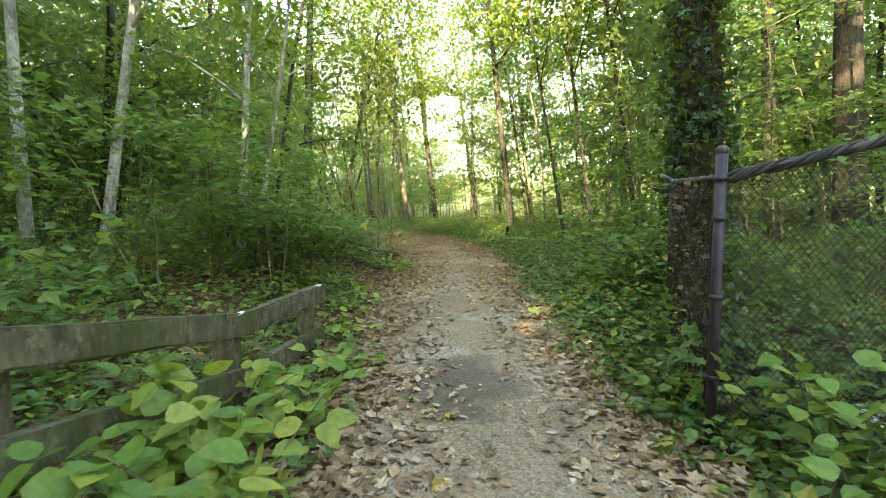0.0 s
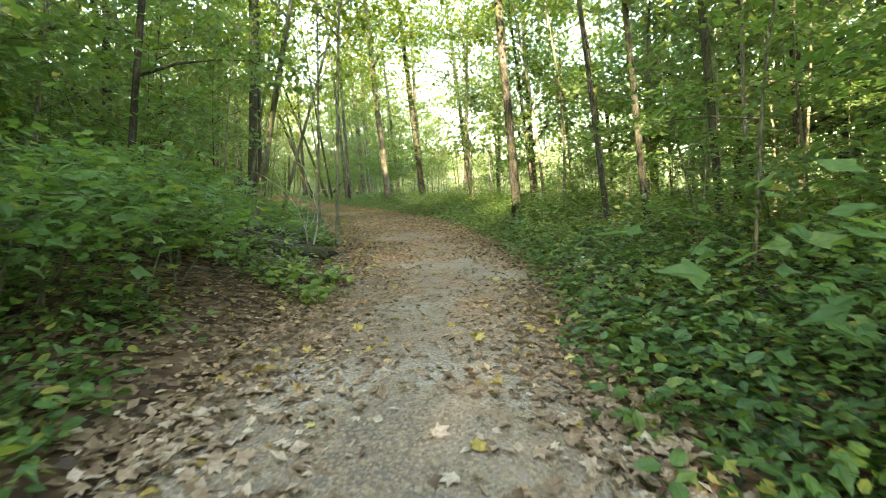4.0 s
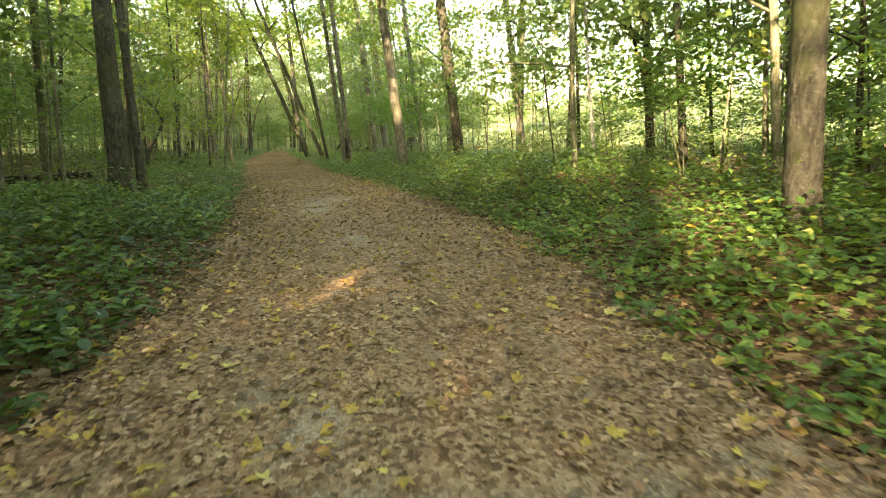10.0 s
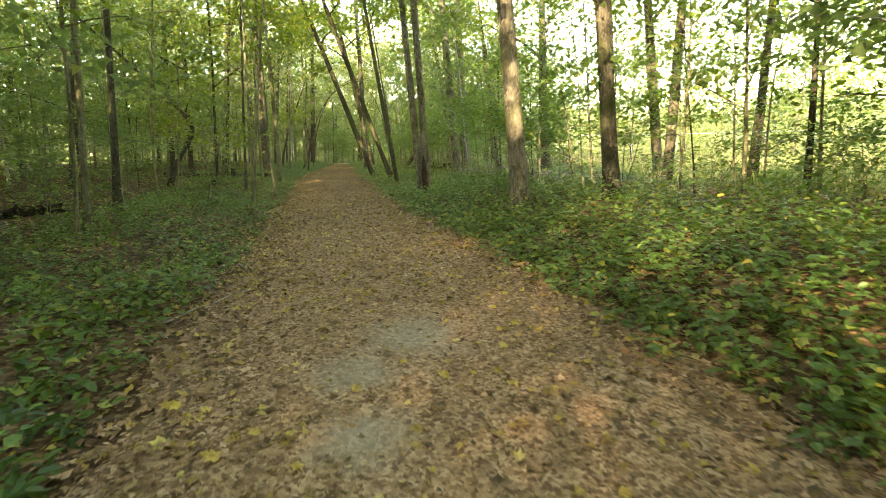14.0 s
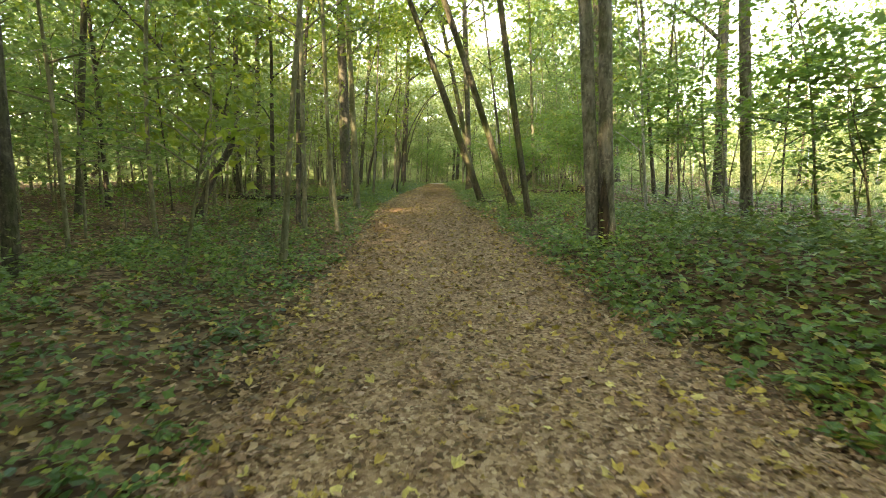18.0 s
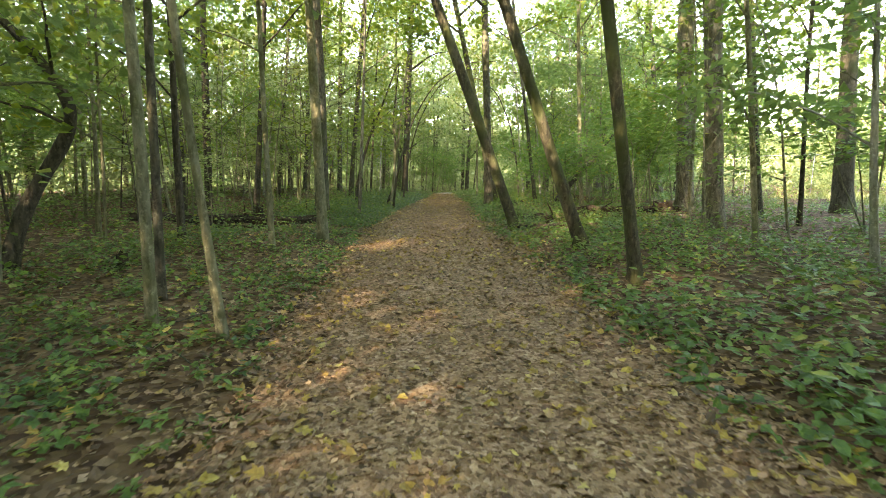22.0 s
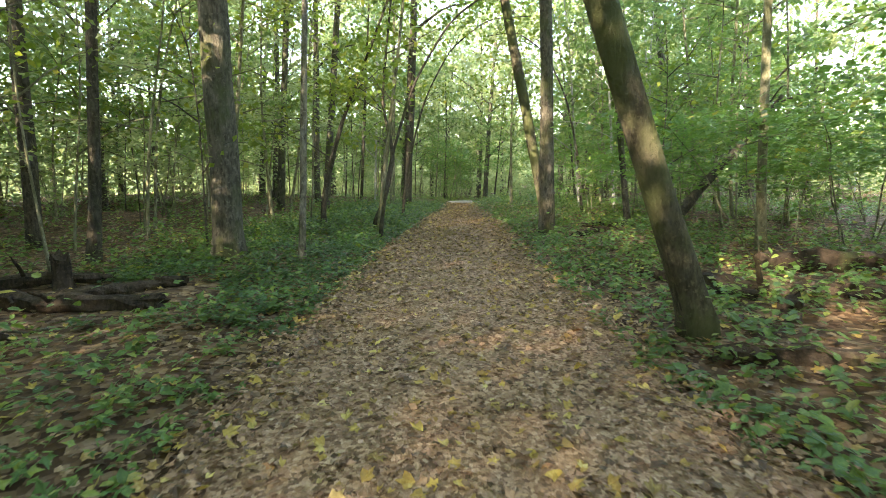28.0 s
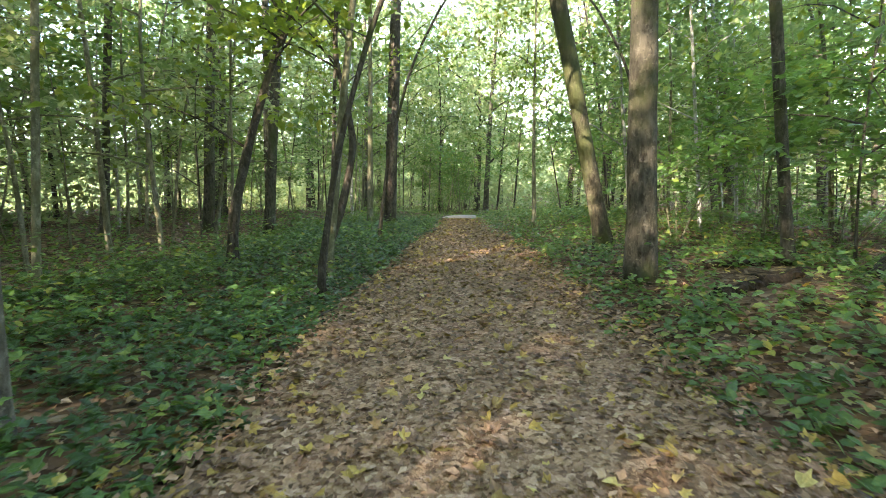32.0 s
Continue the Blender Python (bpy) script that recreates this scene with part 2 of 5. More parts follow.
def path_material(name):
    """Trodden stone dust: grey and tan, with worn pale patches and dark ones."""
    m, nt, bsdf = material(name)
    v = coords(nt, 1, 1, 0)
    col = ramp(nt, noise_tex(nt, v, 0.9, 7.0, 0.7), [(0.33, (0.12, 0.097, 0.075)), (0.45, (0.22, 0.165, 0.115)), (0.54, (0.31, 0.25, 0.185)), (0.62, (0.46, 0.425, 0.36))])
    grit = node(nt, "TexVoronoi", Scale=95.0)
    nt.links.new(v, grit.inputs["Vector"])
    sep = nt.nodes.new("ShaderNodeSeparateColor")
    nt.links.new(grit.outputs["Color"], sep.inputs["Color"])
    col = mix(nt, 0.22, col, ramp(nt, sep.outputs["Green"], [(0, (0.08, 0.065, 0.05)), (0.6, (0.22, 0.19, 0.15)), (1, (0.5, 0.46, 0.4))]))
    bits = node(nt, "TexVoronoi", Scale=75.0)
    nt.links.new(v, bits.inputs["Vector"])
    sep2 = nt.nodes.new("ShaderNodeSeparateColor")
    nt.links.new(bits.outputs["Color"], sep2.inputs["Color"])
    col = mix(nt, ramp(nt, sep2.outputs["Red"], [(0.0, (0.75, 0.75, 0.75)), (0.74, (0, 0, 0))], True), col, ramp(nt, sep2.outputs["Blue"], [(0.0, (0.15, 0.1, 0.06)), (0.5, (0.27, 0.19, 0.12)), (1.0, (0.38, 0.29, 0.19))]))
    # further on a mat of trodden leaves covers the stone
    wobble = nt.nodes.new("ShaderNodeVectorMath")
    wobble.operation = "MULTIPLY_ADD"
    swirl = node(nt, "TexNoise", Scale=38.0, Detail=3.0)
    nt.links.new(v, swirl.inputs["Vector"])
    nt.links.new(swirl.outputs["Color"], wobble.inputs[0])
    wobble.inputs[1].default_value = (0.035, 0.035, 0)
    nt.links.new(v, wobble.inputs[2])
    mat_cells = node(nt, "TexVoronoi", Scale=48.0)
    nt.links.new(wobble.outputs[0], mat_cells.inputs["Vector"])
    sep3 = nt.nodes.new("ShaderNodeSeparateColor")
    nt.links.new(mat_cells.outputs["Color"], sep3.inputs["Color"])
    old = ramp(nt, sep3.outputs["Red"], [(0.0, (0.11, 0.06, 0.032)), (0.35, (0.22, 0.128, 0.07)), (0.7, (0.33, 0.205, 0.118)), (1.0, (0.43, 0.295, 0.185))])
    xyz = nt.nodes.new("ShaderNodeSeparateXYZ")
    nt.links.new(v, xyz.inputs["Vector"])
    reach = node(nt, "MapRange")
    nt.links.new(xyz.outputs["Y"], reach.inputs["Value"])
    for key, value in (("From Min", 8.0), ("From Max", 29.0), ("To Min", -0.1), ("To Max", 0.42)):
        reach.inputs[key].default_value = value
    add = nt.nodes.new("ShaderNodeMath")
    nt.links.new(reach.outputs["Result"], add.inputs[0])
    nt.links.new(noise_tex(nt, v, 1.7, 6.0, 0.65), add.inputs[1])
    col = mix(nt, ramp(nt, add.outputs[0], [(0.5, (0, 0, 0)), (0.62, (0.92, 0.92, 0.92))]), col, old)
    worn = None
    for x, y, reach_of in WORN:
        gap = nt.nodes.new("ShaderNodeVectorMath")
        gap.operation = "DISTANCE"
        nt.links.new(v, gap.inputs[0])
        gap.inputs[1].default_value = (x, y, 0)
        share = nt.nodes.new("ShaderNodeMath")
        share.operation = "DIVIDE"
        nt.links.new(gap.outputs["Value"], share.inputs[0])
        share.inputs[1].default_value = 2 * reach_of
        if worn is None:
            worn = share
            continue
        least = nt.nodes.new("ShaderNodeMath")
        least.operation = "MINIMUM"
        nt.links.new(worn.outputs[0], least.inputs[0])
        nt.links.new(share.outputs[0], least.inputs[1])
        worn = least
    edge = nt.nodes.new("ShaderNodeMath")
    edge.operation = "MULTIPLY_ADD"
    nt.links.new(noise_tex(nt, v, 3.2, 6.0, 0.7), edge.inputs[0])
    edge.inputs[1].default_value = 0.8
    nt.links.new(worn.outputs[0], edge.inputs[2])
    dust = ramp(nt, noise_tex(nt, v, 22.0, 5.0, 0.7), [(0.35, (0.23, 0.195, 0.145)), (0.6, (0.34, 0.305, 0.245))])
    col = mix(nt, ramp(nt, edge.outputs[0], [(0.48, (0.6, 0.6, 0.6)), (0.85, (0, 0, 0))]), col, dust)
    # pale, bare end of the trail, with bright sunlight painted into its colour
    sunlit_at = node(nt, "MapRange")
    nt.links.new(xyz.outputs["Y"], sunlit_at.inputs["Value"])
    sunlit_at.inputs["From Min"].default_value, sunlit_at.inputs["From Max"].default_value = 54.5, 58.0
    col = mix(nt, sunlit_at.outputs["Result"], col, (0.42, 0.37, 0.31))
    # a dark patch with a ragged edge at the start of the trail
    off = nt.nodes.new("ShaderNodeVectorMath")
    off.operation = "MULTIPLY_ADD"
    nt.links.new(v, off.inputs[0])
    off.inputs[1].default_value, off.inputs[2].default_value = (1.15, 0.9, 0), (0.46, -6.2, 0)
    far = nt.nodes.new("ShaderNodeVectorMath")
    far.operation = "LENGTH"
    nt.links.new(off.outputs[0], far.inputs[0])
    ragged = nt.nodes.new("ShaderNodeMath")
    ragged.operation = "MULTIPLY_ADD"
    nt.links.new(noise_tex(nt, v, 2.4, 5.0, 0.65), ragged.inputs[0])
    ragged.inputs[1].default_value = 0.9
    nt.links.new(far.outputs["Value"], ragged.inputs[2])
    col = mix(nt, ramp(nt, ragged.outputs[0], [(0.72, (0.7, 0.7, 0.7)), (0.95, (0.35, 0.35, 0.35)), (1.0, (0, 0, 0))]), col, (0.07, 0.058, 0.045))
    nt.links.new(col, bsdf.inputs["Base Color"])
    bsdf.inputs["Roughness"].default_value = 0.92
    bsdf.inputs["Specular IOR Level"].default_value = 0.15
    bump(nt, bsdf, grit.outputs["Distance"], 0.5, 0.012)
    return m


def plain_material(name, colour, rough, metal=0.0, vary=0.25, scale=6.0, relief=0.0):
    m, nt, bsdf = material(name)
    f = noise_tex(nt, coords(nt), scale, 5.0)
    col = ramp(nt, f, [(0.3, tuple(c * (1 - vary) for c in colour)), (0.7, tuple(min(1, c * (1 + vary)) for c in colour))])
    nt.links.new(col, bsdf.inputs["Base Color"])
    bsdf.inputs["Roughness"].default_value, bsdf.inputs["Metallic"].default_value = rough, metal
    if relief:
        bump(nt, bsdf, f, 0.6, relief)
    return m


LITTER, TRAIL = litter_material("leaf_litter"), path_material("stone_dust")
RAIL_WOOD = bark_material("weathered_rail_wood", (0.055, 0.053, 0.03), (0.18, 0.165, 0.1), 0.55, 16)
# backdrop green, paled so that its base colour holds the haze
WOODS_EDGE = plain_material("hazy_distant_leaves", (0.2, 0.25, 0.12), 0.9, 0.0, 0.6, 1.2)
STEEL = plain_material("dark_painted_steel", (0.045, 0.035, 0.045), 0.5, 0.4, 0.4, 20)
WIRE = plain_material("black_coated_wire", (0.02, 0.018, 0.016), 0.8, 0.0)
LICHEN = plain_material("pale_lichen", (0.55, 0.56, 0.5), 0.9, 0.0, 0.35, 40)
GALVANISED = plain_material("galvanised_steel", (0.42, 0.42, 0.4), 0.45, 0.6)

# ---- the plan: middle line of the trail and half its width ----
TRAIL_LINE = [(-0.2, -8, 0.9), (-0.25, 3, 0.9), (-0.22, 6, 0.85), (-0.2, 9.4, 0.95), (0.0, 12.2, 1.1), (0.1, 14.9, 1.25), (-0.37, 17.9, 1.55),
              (-1.15, 21.9, 1.6), (-1.85, 24, 1.6), (-3.48, 28.1, 1.5), (-5.15, 31.7, 1.3), (-6.4, 35, 1.28), (-8.8, 40.7, 1.25),
              (-9.5, 42.7, 1.22), (-10.5, 45.5, 1.08), (-11.6, 49.2, 0.9), (-12.5, 52, 0.72), (-13.25, 54.4, 0.55), (-14.1, 56.9, 0.5), (-14.2, 58.6, 0.55), (-13.2, 60.6, 0.6), (-11, 62, 0.6)]
TL = np.array(TRAIL_LINE, float)


def smooth_line(p, step=0.25):
    s = np.r_[0, np.cumsum(np.hypot(*np.diff(p[:, :2], axis=0).T))]
    u = np.arange(0, s[-1], step)
    q = np.stack([np.interp(u, s, p[:, k]) for k in range(p.shape[1])], 1)
    w = np.hanning(13)
    w /= w.sum()
    pad = np.pad(q, ((6, 6), (0, 0)), "edge")
    return np.stack([np.convolve(pad[:, k], w, "valid") for k in range(q.shape[1])], 1)


LINE = smooth_line(TL)
LINE_DIR = np.gradient(LINE[:, :2], axis=0)
LINE_DIR /= np.linalg.norm(LINE_DIR, axis=1)[:, None]


def off_trail(x, y):
    """Metres past the trail's edge (negative on it) and the side (+1 right)."""
    x, y = np.atleast_1d(np.asarray(x, float)), np.atleast_1d(np.asarray(y, float))
    out, side = np.empty(x.shape), np.empty(x.shape)
    for i in range(0, len(x), 4000):
        dx, dy = x[i : i + 4000, None] - LINE[None, :, 0], y[i : i + 4000, None] - LINE[None, :, 1]
        d2 = dx * dx + dy * dy
        k = d2.argmin(1)
        r = np.arange(len(k))
        out[i : i + 4000] = np.sqrt(d2[r, k]) - LINE[k, 2]
        side[i : i + 4000] = np.sign(dx[r, k] * LINE_DIR[k, 1] - dy[r, k] * LINE_DIR[k, 0])
    return out, side


def lift(y):
    """The trail falls a little at its start, and again past a crest at its end."""
    y = np.asarray(y)
    return -0.07 * np.clip(y - 57.6, 0, 14) + 0.2 * np.clip((6.0 - y) / 2.5, 0, 1) - 0.07 * np.exp(-(((np.asarray(y) - 6.6) / 1.6) ** 2))


def gz(x, y):
    """Height of the ground: low banks along the trail, gentle swells."""
    x, y = np.atleast_1d(np.asarray(x, float)), np.atleast_1d(np.asarray(y, float))
    d, side = off_trail(x, y)
    right = np.interp(y, [6, 12, 30, 38, 60], [0.05, 0.42, 0.38, 0.16, 0.1])
    left = np.interp(y, [6, 12, 19, 27, 60], [0.1, 0.36, 0.34, 0.12, 0.1])
    bank = np.where(side > 0, right, left) * np.clip((d - 0.05) / 1.7, 0, 1) ** 1.2
    swell = 0.07 * np.sin(x * 0.9 + 0.4 * y) * np.sin(y * 0.7 - 0.3 * x) + 0.03 * np.sin(2.3 * x + 1.1 * y) * np.sin(1.9 * y)
    far = 0.35 * np.sin(x * 0.11 + 1) * np.sin(y * 0.09)
    return bank + swell * np.clip(d / 1.5, 0, 1) + far * np.clip((d - 4) / 12, 0, 1) - 0.02 * (d < 0.1) + lift(y)


def gz1(x, y):
    return float(gz(x, y)[0])


# ---- mesh tools ----
def mesh_from(name, verts, tris, mat, smooth=False):
    me = bpy.data.meshes.new(name)
    verts, tris = np.asarray(verts, np.float32), np.asarray(tris, np.int32)
    n = tris.shape[1]
    me.vertices.add(len(verts))
    me.vertices.foreach_set("co", verts.ravel())
    me.loops.add(tris.size)
    me.loops.foreach_set("vertex_index", tris.ravel())
    me.polygons.add(len(tris))
    me.polygons.foreach_set("loop_start", np.arange(0, tris.size, n, dtype=np.int32))
    me.polygons.foreach_set("use_smooth", np.full(len(tris), smooth))
    me.update(calc_edges=True)
    me.materials.append(mat)
    return me


def child(name, me, parent, label=""):
    ob = new(name, me)
    ob.parent = parent
    return tagged(ob, label)


def part(name, bm, mat, parent, label="", smooth=False):
    me = bpy.data.meshes.new(name)
    if smooth:
        for f in bm.faces:
            f.smooth = True
    bm.to_mesh(me)
    bm.free()
    me.materials.append(mat)
    return child(name, me, parent, label)


def thing(name, label, category, group="", x=0.0, y=0.0, z=0.0):
    ob = new(name)
    ob.location = (x, y, z)
    ob.empty_display_size = 0.2
    return tagged(ob, label, category, group)


def tube(points, radii, sides=8, cap=True):
    """Vertices and quads of a round, tapered tube along a line."""
    p, r = np.asarray(points, float), np.asarray(radii, float)
    d = np.gradient(p, axis=0)
    d /= np.linalg.norm(d, axis=1)[:, None] + 1e-9
    ref = np.where(np.abs(d[:, 2:3]) > 0.9, np.array([[1.0, 0, 0]]), np.array([[0, 0, 1.0]]))
    u = np.cross(d, ref)
    for i in range(1, len(u)):
        u[i] = u[i - 1] - d[i] * (u[i - 1] @ d[i])
    u /= np.linalg.norm(u, axis=1)[:, None] + 1e-9
    w = np.cross(d, u)
    a = np.linspace(0, 2 * np.pi, sides, endpoint=False)
    ring = np.cos(a)[None, :, None] * u[:, None] + np.sin(a)[None, :, None] * w[:, None]
    rr = r if r.ndim == 2 else np.repeat(r[:, None], sides, 1)
    v = (p[:, None] + ring * rr[:, :, None]).reshape(-1, 3)
    i, j = np.meshgrid(np.arange(len(p) - 1), np.arange(sides), indexing="ij")
    k = (j + 1) % sides
    q = np.stack([i * sides + j, i * sides + k, (i + 1) * sides + k, (i + 1) * sides + j], -1).reshape(-1, 4)
    if cap:
        b, t = len(v), len(v) + 1
        v = np.concatenate([v, p[:1], p[-1:]])
        n0 = (len(p) - 1) * sides
        jj = np.arange(sides)
        kk = (jj + 1) % sides
        q = np.concatenate([q, np.stack([np.full(sides, b), kk, jj, np.full(sides, b)], 1), np.stack([np.full(sides, t), n0 + jj, n0 + kk, np.full(sides, t)], 1)])
    return v, q


def quads_to_tris(q):
    t = np.concatenate([q[:, [0, 1, 2]], q[:, [0, 2, 3]]])
    return t[(t[:, 0] != t[:, 1]) & (t[:, 1] != t[:, 2]) & (t[:, 0] != t[:, 2])]


# leaf outlines: stem at the origin, tip along +y, blade folded a little along the middle
LEAF_PLAIN = (np.array([(0, 0, 0), (0.33, 0.42, 0.05), (0, 1, -0.06), (-0.33, 0.42, 0.05)]), np.array([(0, 1, 2), (0, 2, 3)]))
LEAF_OVAL = (np.array([(0, 0, 0), (0.29, 0.24, 0.04), (0.26, 0.66, 0.03), (0, 1, -0.08), (-0.26, 0.66, 0.03), (-0.29, 0.24, 0.04)]), np.array([(0, 1, 2), (0, 2, 3), (0, 3, 4), (0, 4, 5)]))
LEAF_MAPLE = (np.array([(0, 0, 0), (0.42, 0.12, 0.03), (0.27, 0.33, 0.02), (0.5, 0.66, -0.03), (0.18, 0.6, 0.02), (0, 1, -0.1), (-0.18, 0.6, 0.02), (-0.5, 0.66, -0.03), (-0.27, 0.33, 0.02), (-0.42, 0.12, 0.03)]),
              np.array([(0, 1, 2), (0, 2, 4), (2, 3, 4), (0, 4, 5), (0, 5, 6), (0, 6, 8), (6, 7, 8), (0, 8, 9)]))
LEAF_ROUND = (np.array([(0, 0, 0), (0.3, 0.06, 0.04), (0.42, 0.36, 0.05), (0.28, 0.72, 0.02), (0, 1, -0.1), (-0.28, 0.72, 0.02), (-0.42, 0.36, 0.05), (-0.3, 0.06, 0.04), (0, 0.5, -0.03)]),
              np.array([(8, 0, 1), (8, 1, 2), (8, 2, 3), (8, 3, 4), (8, 4, 5), (8, 5, 6), (8, 6, 7), (8, 7, 0)]))
LEAF_CURL = (np.array([(0, 0, 0.0), (0.3, 0.25, 0.14), (0.42, 0.55, 0.2), (0.12, 0.62, 0.02), (0, 1, 0.12), (-0.14, 0.62, 0.02), (-0.4, 0.5, 0.17), (-0.3, 0.22, 0.12)]),
             np.array([(0, 1, 2), (0, 2, 3), (0, 3, 4), (0, 4, 5), (0, 5, 6), (0, 6, 7)]))


LEAF_SPECK = (np.array([(0, 0, 0), (0.42, 0.75, 0.04), (-0.3, 0.95, -0.06)]), np.array([(0, 1, 2)]))
LEAF_LOBED = (np.array([(0, 0, 0), (0.45, 0.35, 0.0), (0.2, 0.5, 0.03), (0, 1, -0.08), (-0.2, 0.5, 0.03), (-0.45, 0.35, 0.0)]), np.array([(0, 1, 2), (0, 2, 3), (0, 3, 4), (0, 4, 5)]))


def leaves(name, at, size, mat, shape, rng, tilt=0.5, yaw=None, smooth=False):
    """One mesh of many separate leaves. tilt: how far the blades lean from lying flat, in radians."""
    n = len(at)
    yaw = rng.uniform(0, 2 * np.pi, n) if yaw is None else yaw
    a, b = rng.normal(0, 1, n) * tilt, rng.normal(0, 1, n) * tilt
    c, s = np.cos(yaw), np.sin(yaw)
    T, F = shape
    size = np.broadcast_to(size, (n,))
    v = T[None] * size[:, None, None]
    y1, z1 = v[..., 1] * np.cos(a)[:, None] - v[..., 2] * np.sin(a)[:, None], v[..., 1] * np.sin(a)[:, None] + v[..., 2] * np.cos(a)[:, None]
    x1 = v[..., 0]
    x2, z2 = x1 * np.cos(b)[:, None] + z1 * np.sin(b)[:, None], -x1 * np.sin(b)[:, None] + z1 * np.cos(b)[:, None]
    V = np.stack([x2 * c[:, None] - y1 * s[:, None], x2 * s[:, None] + y1 * c[:, None], z2], -1) + np.asarray(at)[:, None]
    tris = (F[None] + (np.arange(n) * len(T))[:, None, None]).reshape(-1, 3)
    return mesh_from(name, V.reshape(-1, 3), tris, mat, smooth)


# ---- ground and trail ----
def spread(lo, hi, a, b, fine, steps):
    left, right = a - (a - lo) * (np.linspace(0, 1, steps)[1:] ** 2.5)[::-1], b + (hi - b) * np.linspace(0, 1, steps)[1:] ** 2.5
    return np.r_[left, np.arange(a, b, fine), b, right]


def build_ground():
    xs, ys = spread(-700, 700, -26, 14, 0.3, 22), spread(-500, 900, -4, 64, 0.3, 22)
    gx, gy = np.meshgrid(xs, ys, indexing="ij")
    z = gz(gx.ravel(), gy.ravel())
    v = np.stack([gx.ravel(), gy.ravel(), z], 1)
    i, j = np.meshgrid(np.arange(len(xs) - 1), np.arange(len(ys) - 1), indexing="ij")
    a = i * len(ys) + j
    q = np.stack([a, a + len(ys), a + len(ys) + 1, a + 1], -1).reshape(-1, 4)
    ob = new("ground", mesh_from("ground", v, q, LITTER, True))
    tagged(ob, "brown forest floor of old leaf litter over dark earth", "ground", kind="structure")
    # the trail, its edges uneven
    n, k = len(LINE), 15
    u = np.linspace(-1, 1, k)
    nx, ny = LINE_DIR[:, 1], -LINE_DIR[:, 0]
    s = np.arange(n) * 0.25
    wl = 1 + 0.07 * np.sin(s * 1.7) + 0.05 * np.sin(s * 4.1 + 1) + 0.03 * np.sin(s * 9.3)
    wr = 1 + 0.07 * np.sin(s * 1.3 + 2) + 0.05 * np.sin(s * 4.7) + 0.03 * np.sin(s * 8.1 + 1)
    w = np.where(u[None] < 0, wl[:, None], wr[:, None]) * u[None] * (LINE[:, 2:3] + 0.12)
    px, py = LINE[:, :1] + nx[:, None] * w, LINE[:, 1:2] + ny[:, None] * w
    pz = lift(py) + 0.012 + 0.02 * (1 - u[None] ** 2) + 0.008 * np.sin(px * 7 + py * 3) * np.sin(py * 5) - 0.03 * (np.abs(u[None]) > 0.99)
    v = np.stack([px, py, pz], -1).reshape(-1, 3)
    i, j = np.meshgrid(np.arange(n - 1), np.arange(k - 1), indexing="ij")
    a = i * k + j
    q = np.stack([a, a + 1, a + k + 1, a + k], -1).reshape(-1, 4)
    ob = new("path", mesh_from("path", v, q, TRAIL, True))
    tagged(ob, "grey stone-dust trail half covered with fallen leaves", "path", kind="structure")


build_ground()

# ---- trees ----
LABEL = {
    "grey": "tall grey-barked forest tree with ridged bark beside the trail",
    "dark": "dark-barked forest tree rising from the undergrowth",
    "pale": "slender pale-barked young tree among green undergrowth",
    "thin": "thin bare-stemmed sapling standing in leaf litter",
    "moss": "leaning mossy brown tree arching over the trail",
    "lit": "tall tree with tan bark coloured lighter for low sun",
    "ivy": "dark trunk thickly wrapped in ivy behind the fence",
}


def spine(h, lx, ly, rng, wob=0.05, n=14, bow=0.0):
    t = np.linspace(0, 1, n)
    ph = rng.uniform(0, 6.28, 4)
    x = lx * h * t + wob * h * 0.12 * (np.sin(t * 5 + ph[0]) - np.sin(ph[0])) * t + bow * h * t * t
    y = ly * h * t + wob * h * 0.12 * (np.sin(t * 4.3 + ph[1]) - np.sin(ph[1])) * t
    return np.stack([x, y, h * t], 1)


def trunk_mesh(p, r, rng, mat, sides=12, flare=0.5):
    h = p[-1, 2] - p[0, 2]
    # more rings near the foot
    t0 = np.linspace(0, 1, len(p))
    t = np.r_[0, 0.008, 0.02, 0.04, 0.07, np.linspace(0.11, 1, len(p) + 4)]
    q = np.stack([np.interp(t, t0, p[:, k]) for k in range(3)], 1)
    q[0, 2] -= 0.25
    rad = r * (1 - 0.72 * t ** 1.1)
    a = np.linspace(0, 2 * np.pi, sides, endpoint=False)
    lobes = 1 + flare * np.exp(-t[:, None] * h / 0.28) * (0.6 + 0.5 * np.sin(a[None] * rng.integers(3, 5) + rng.uniform(0, 6)))
    lumps = 1 + 0.06 * np.sin(a[None] * 2 + t[:, None] * h * 1.1 + rng.uniform(0, 6)) + 0.05 * np.sin(a[None] * 3 - t[:, None] * h * 2.3) + rng.normal(0, 0.02, (len(t), sides))
    v, f = tube(q, rad[:, None] * lobes * lumps, sides)
    return mesh_from("trunk", v, quads_to_tris(f), mat, True)


def limb_mesh(a, b, r, rng, mat, sides=5, sag=0.1, rings=7):
    t = np.linspace(0, 1, rings)[:, None]
    d = np.asarray(b, float) - a
    L = np.linalg.norm(d)
    p = np.asarray(a) + d * t + np.array([0, 0, 1.0]) * sag * L * np.sin(t * np.pi) + rng.normal(0, 0.02 * L, (rings, 3)) * t
    v, f = tube(p, r * (1 - 0.8 * t[:, 0]), sides)
    return mesh_from("limb", v, quads_to_tris(f), mat, True), p


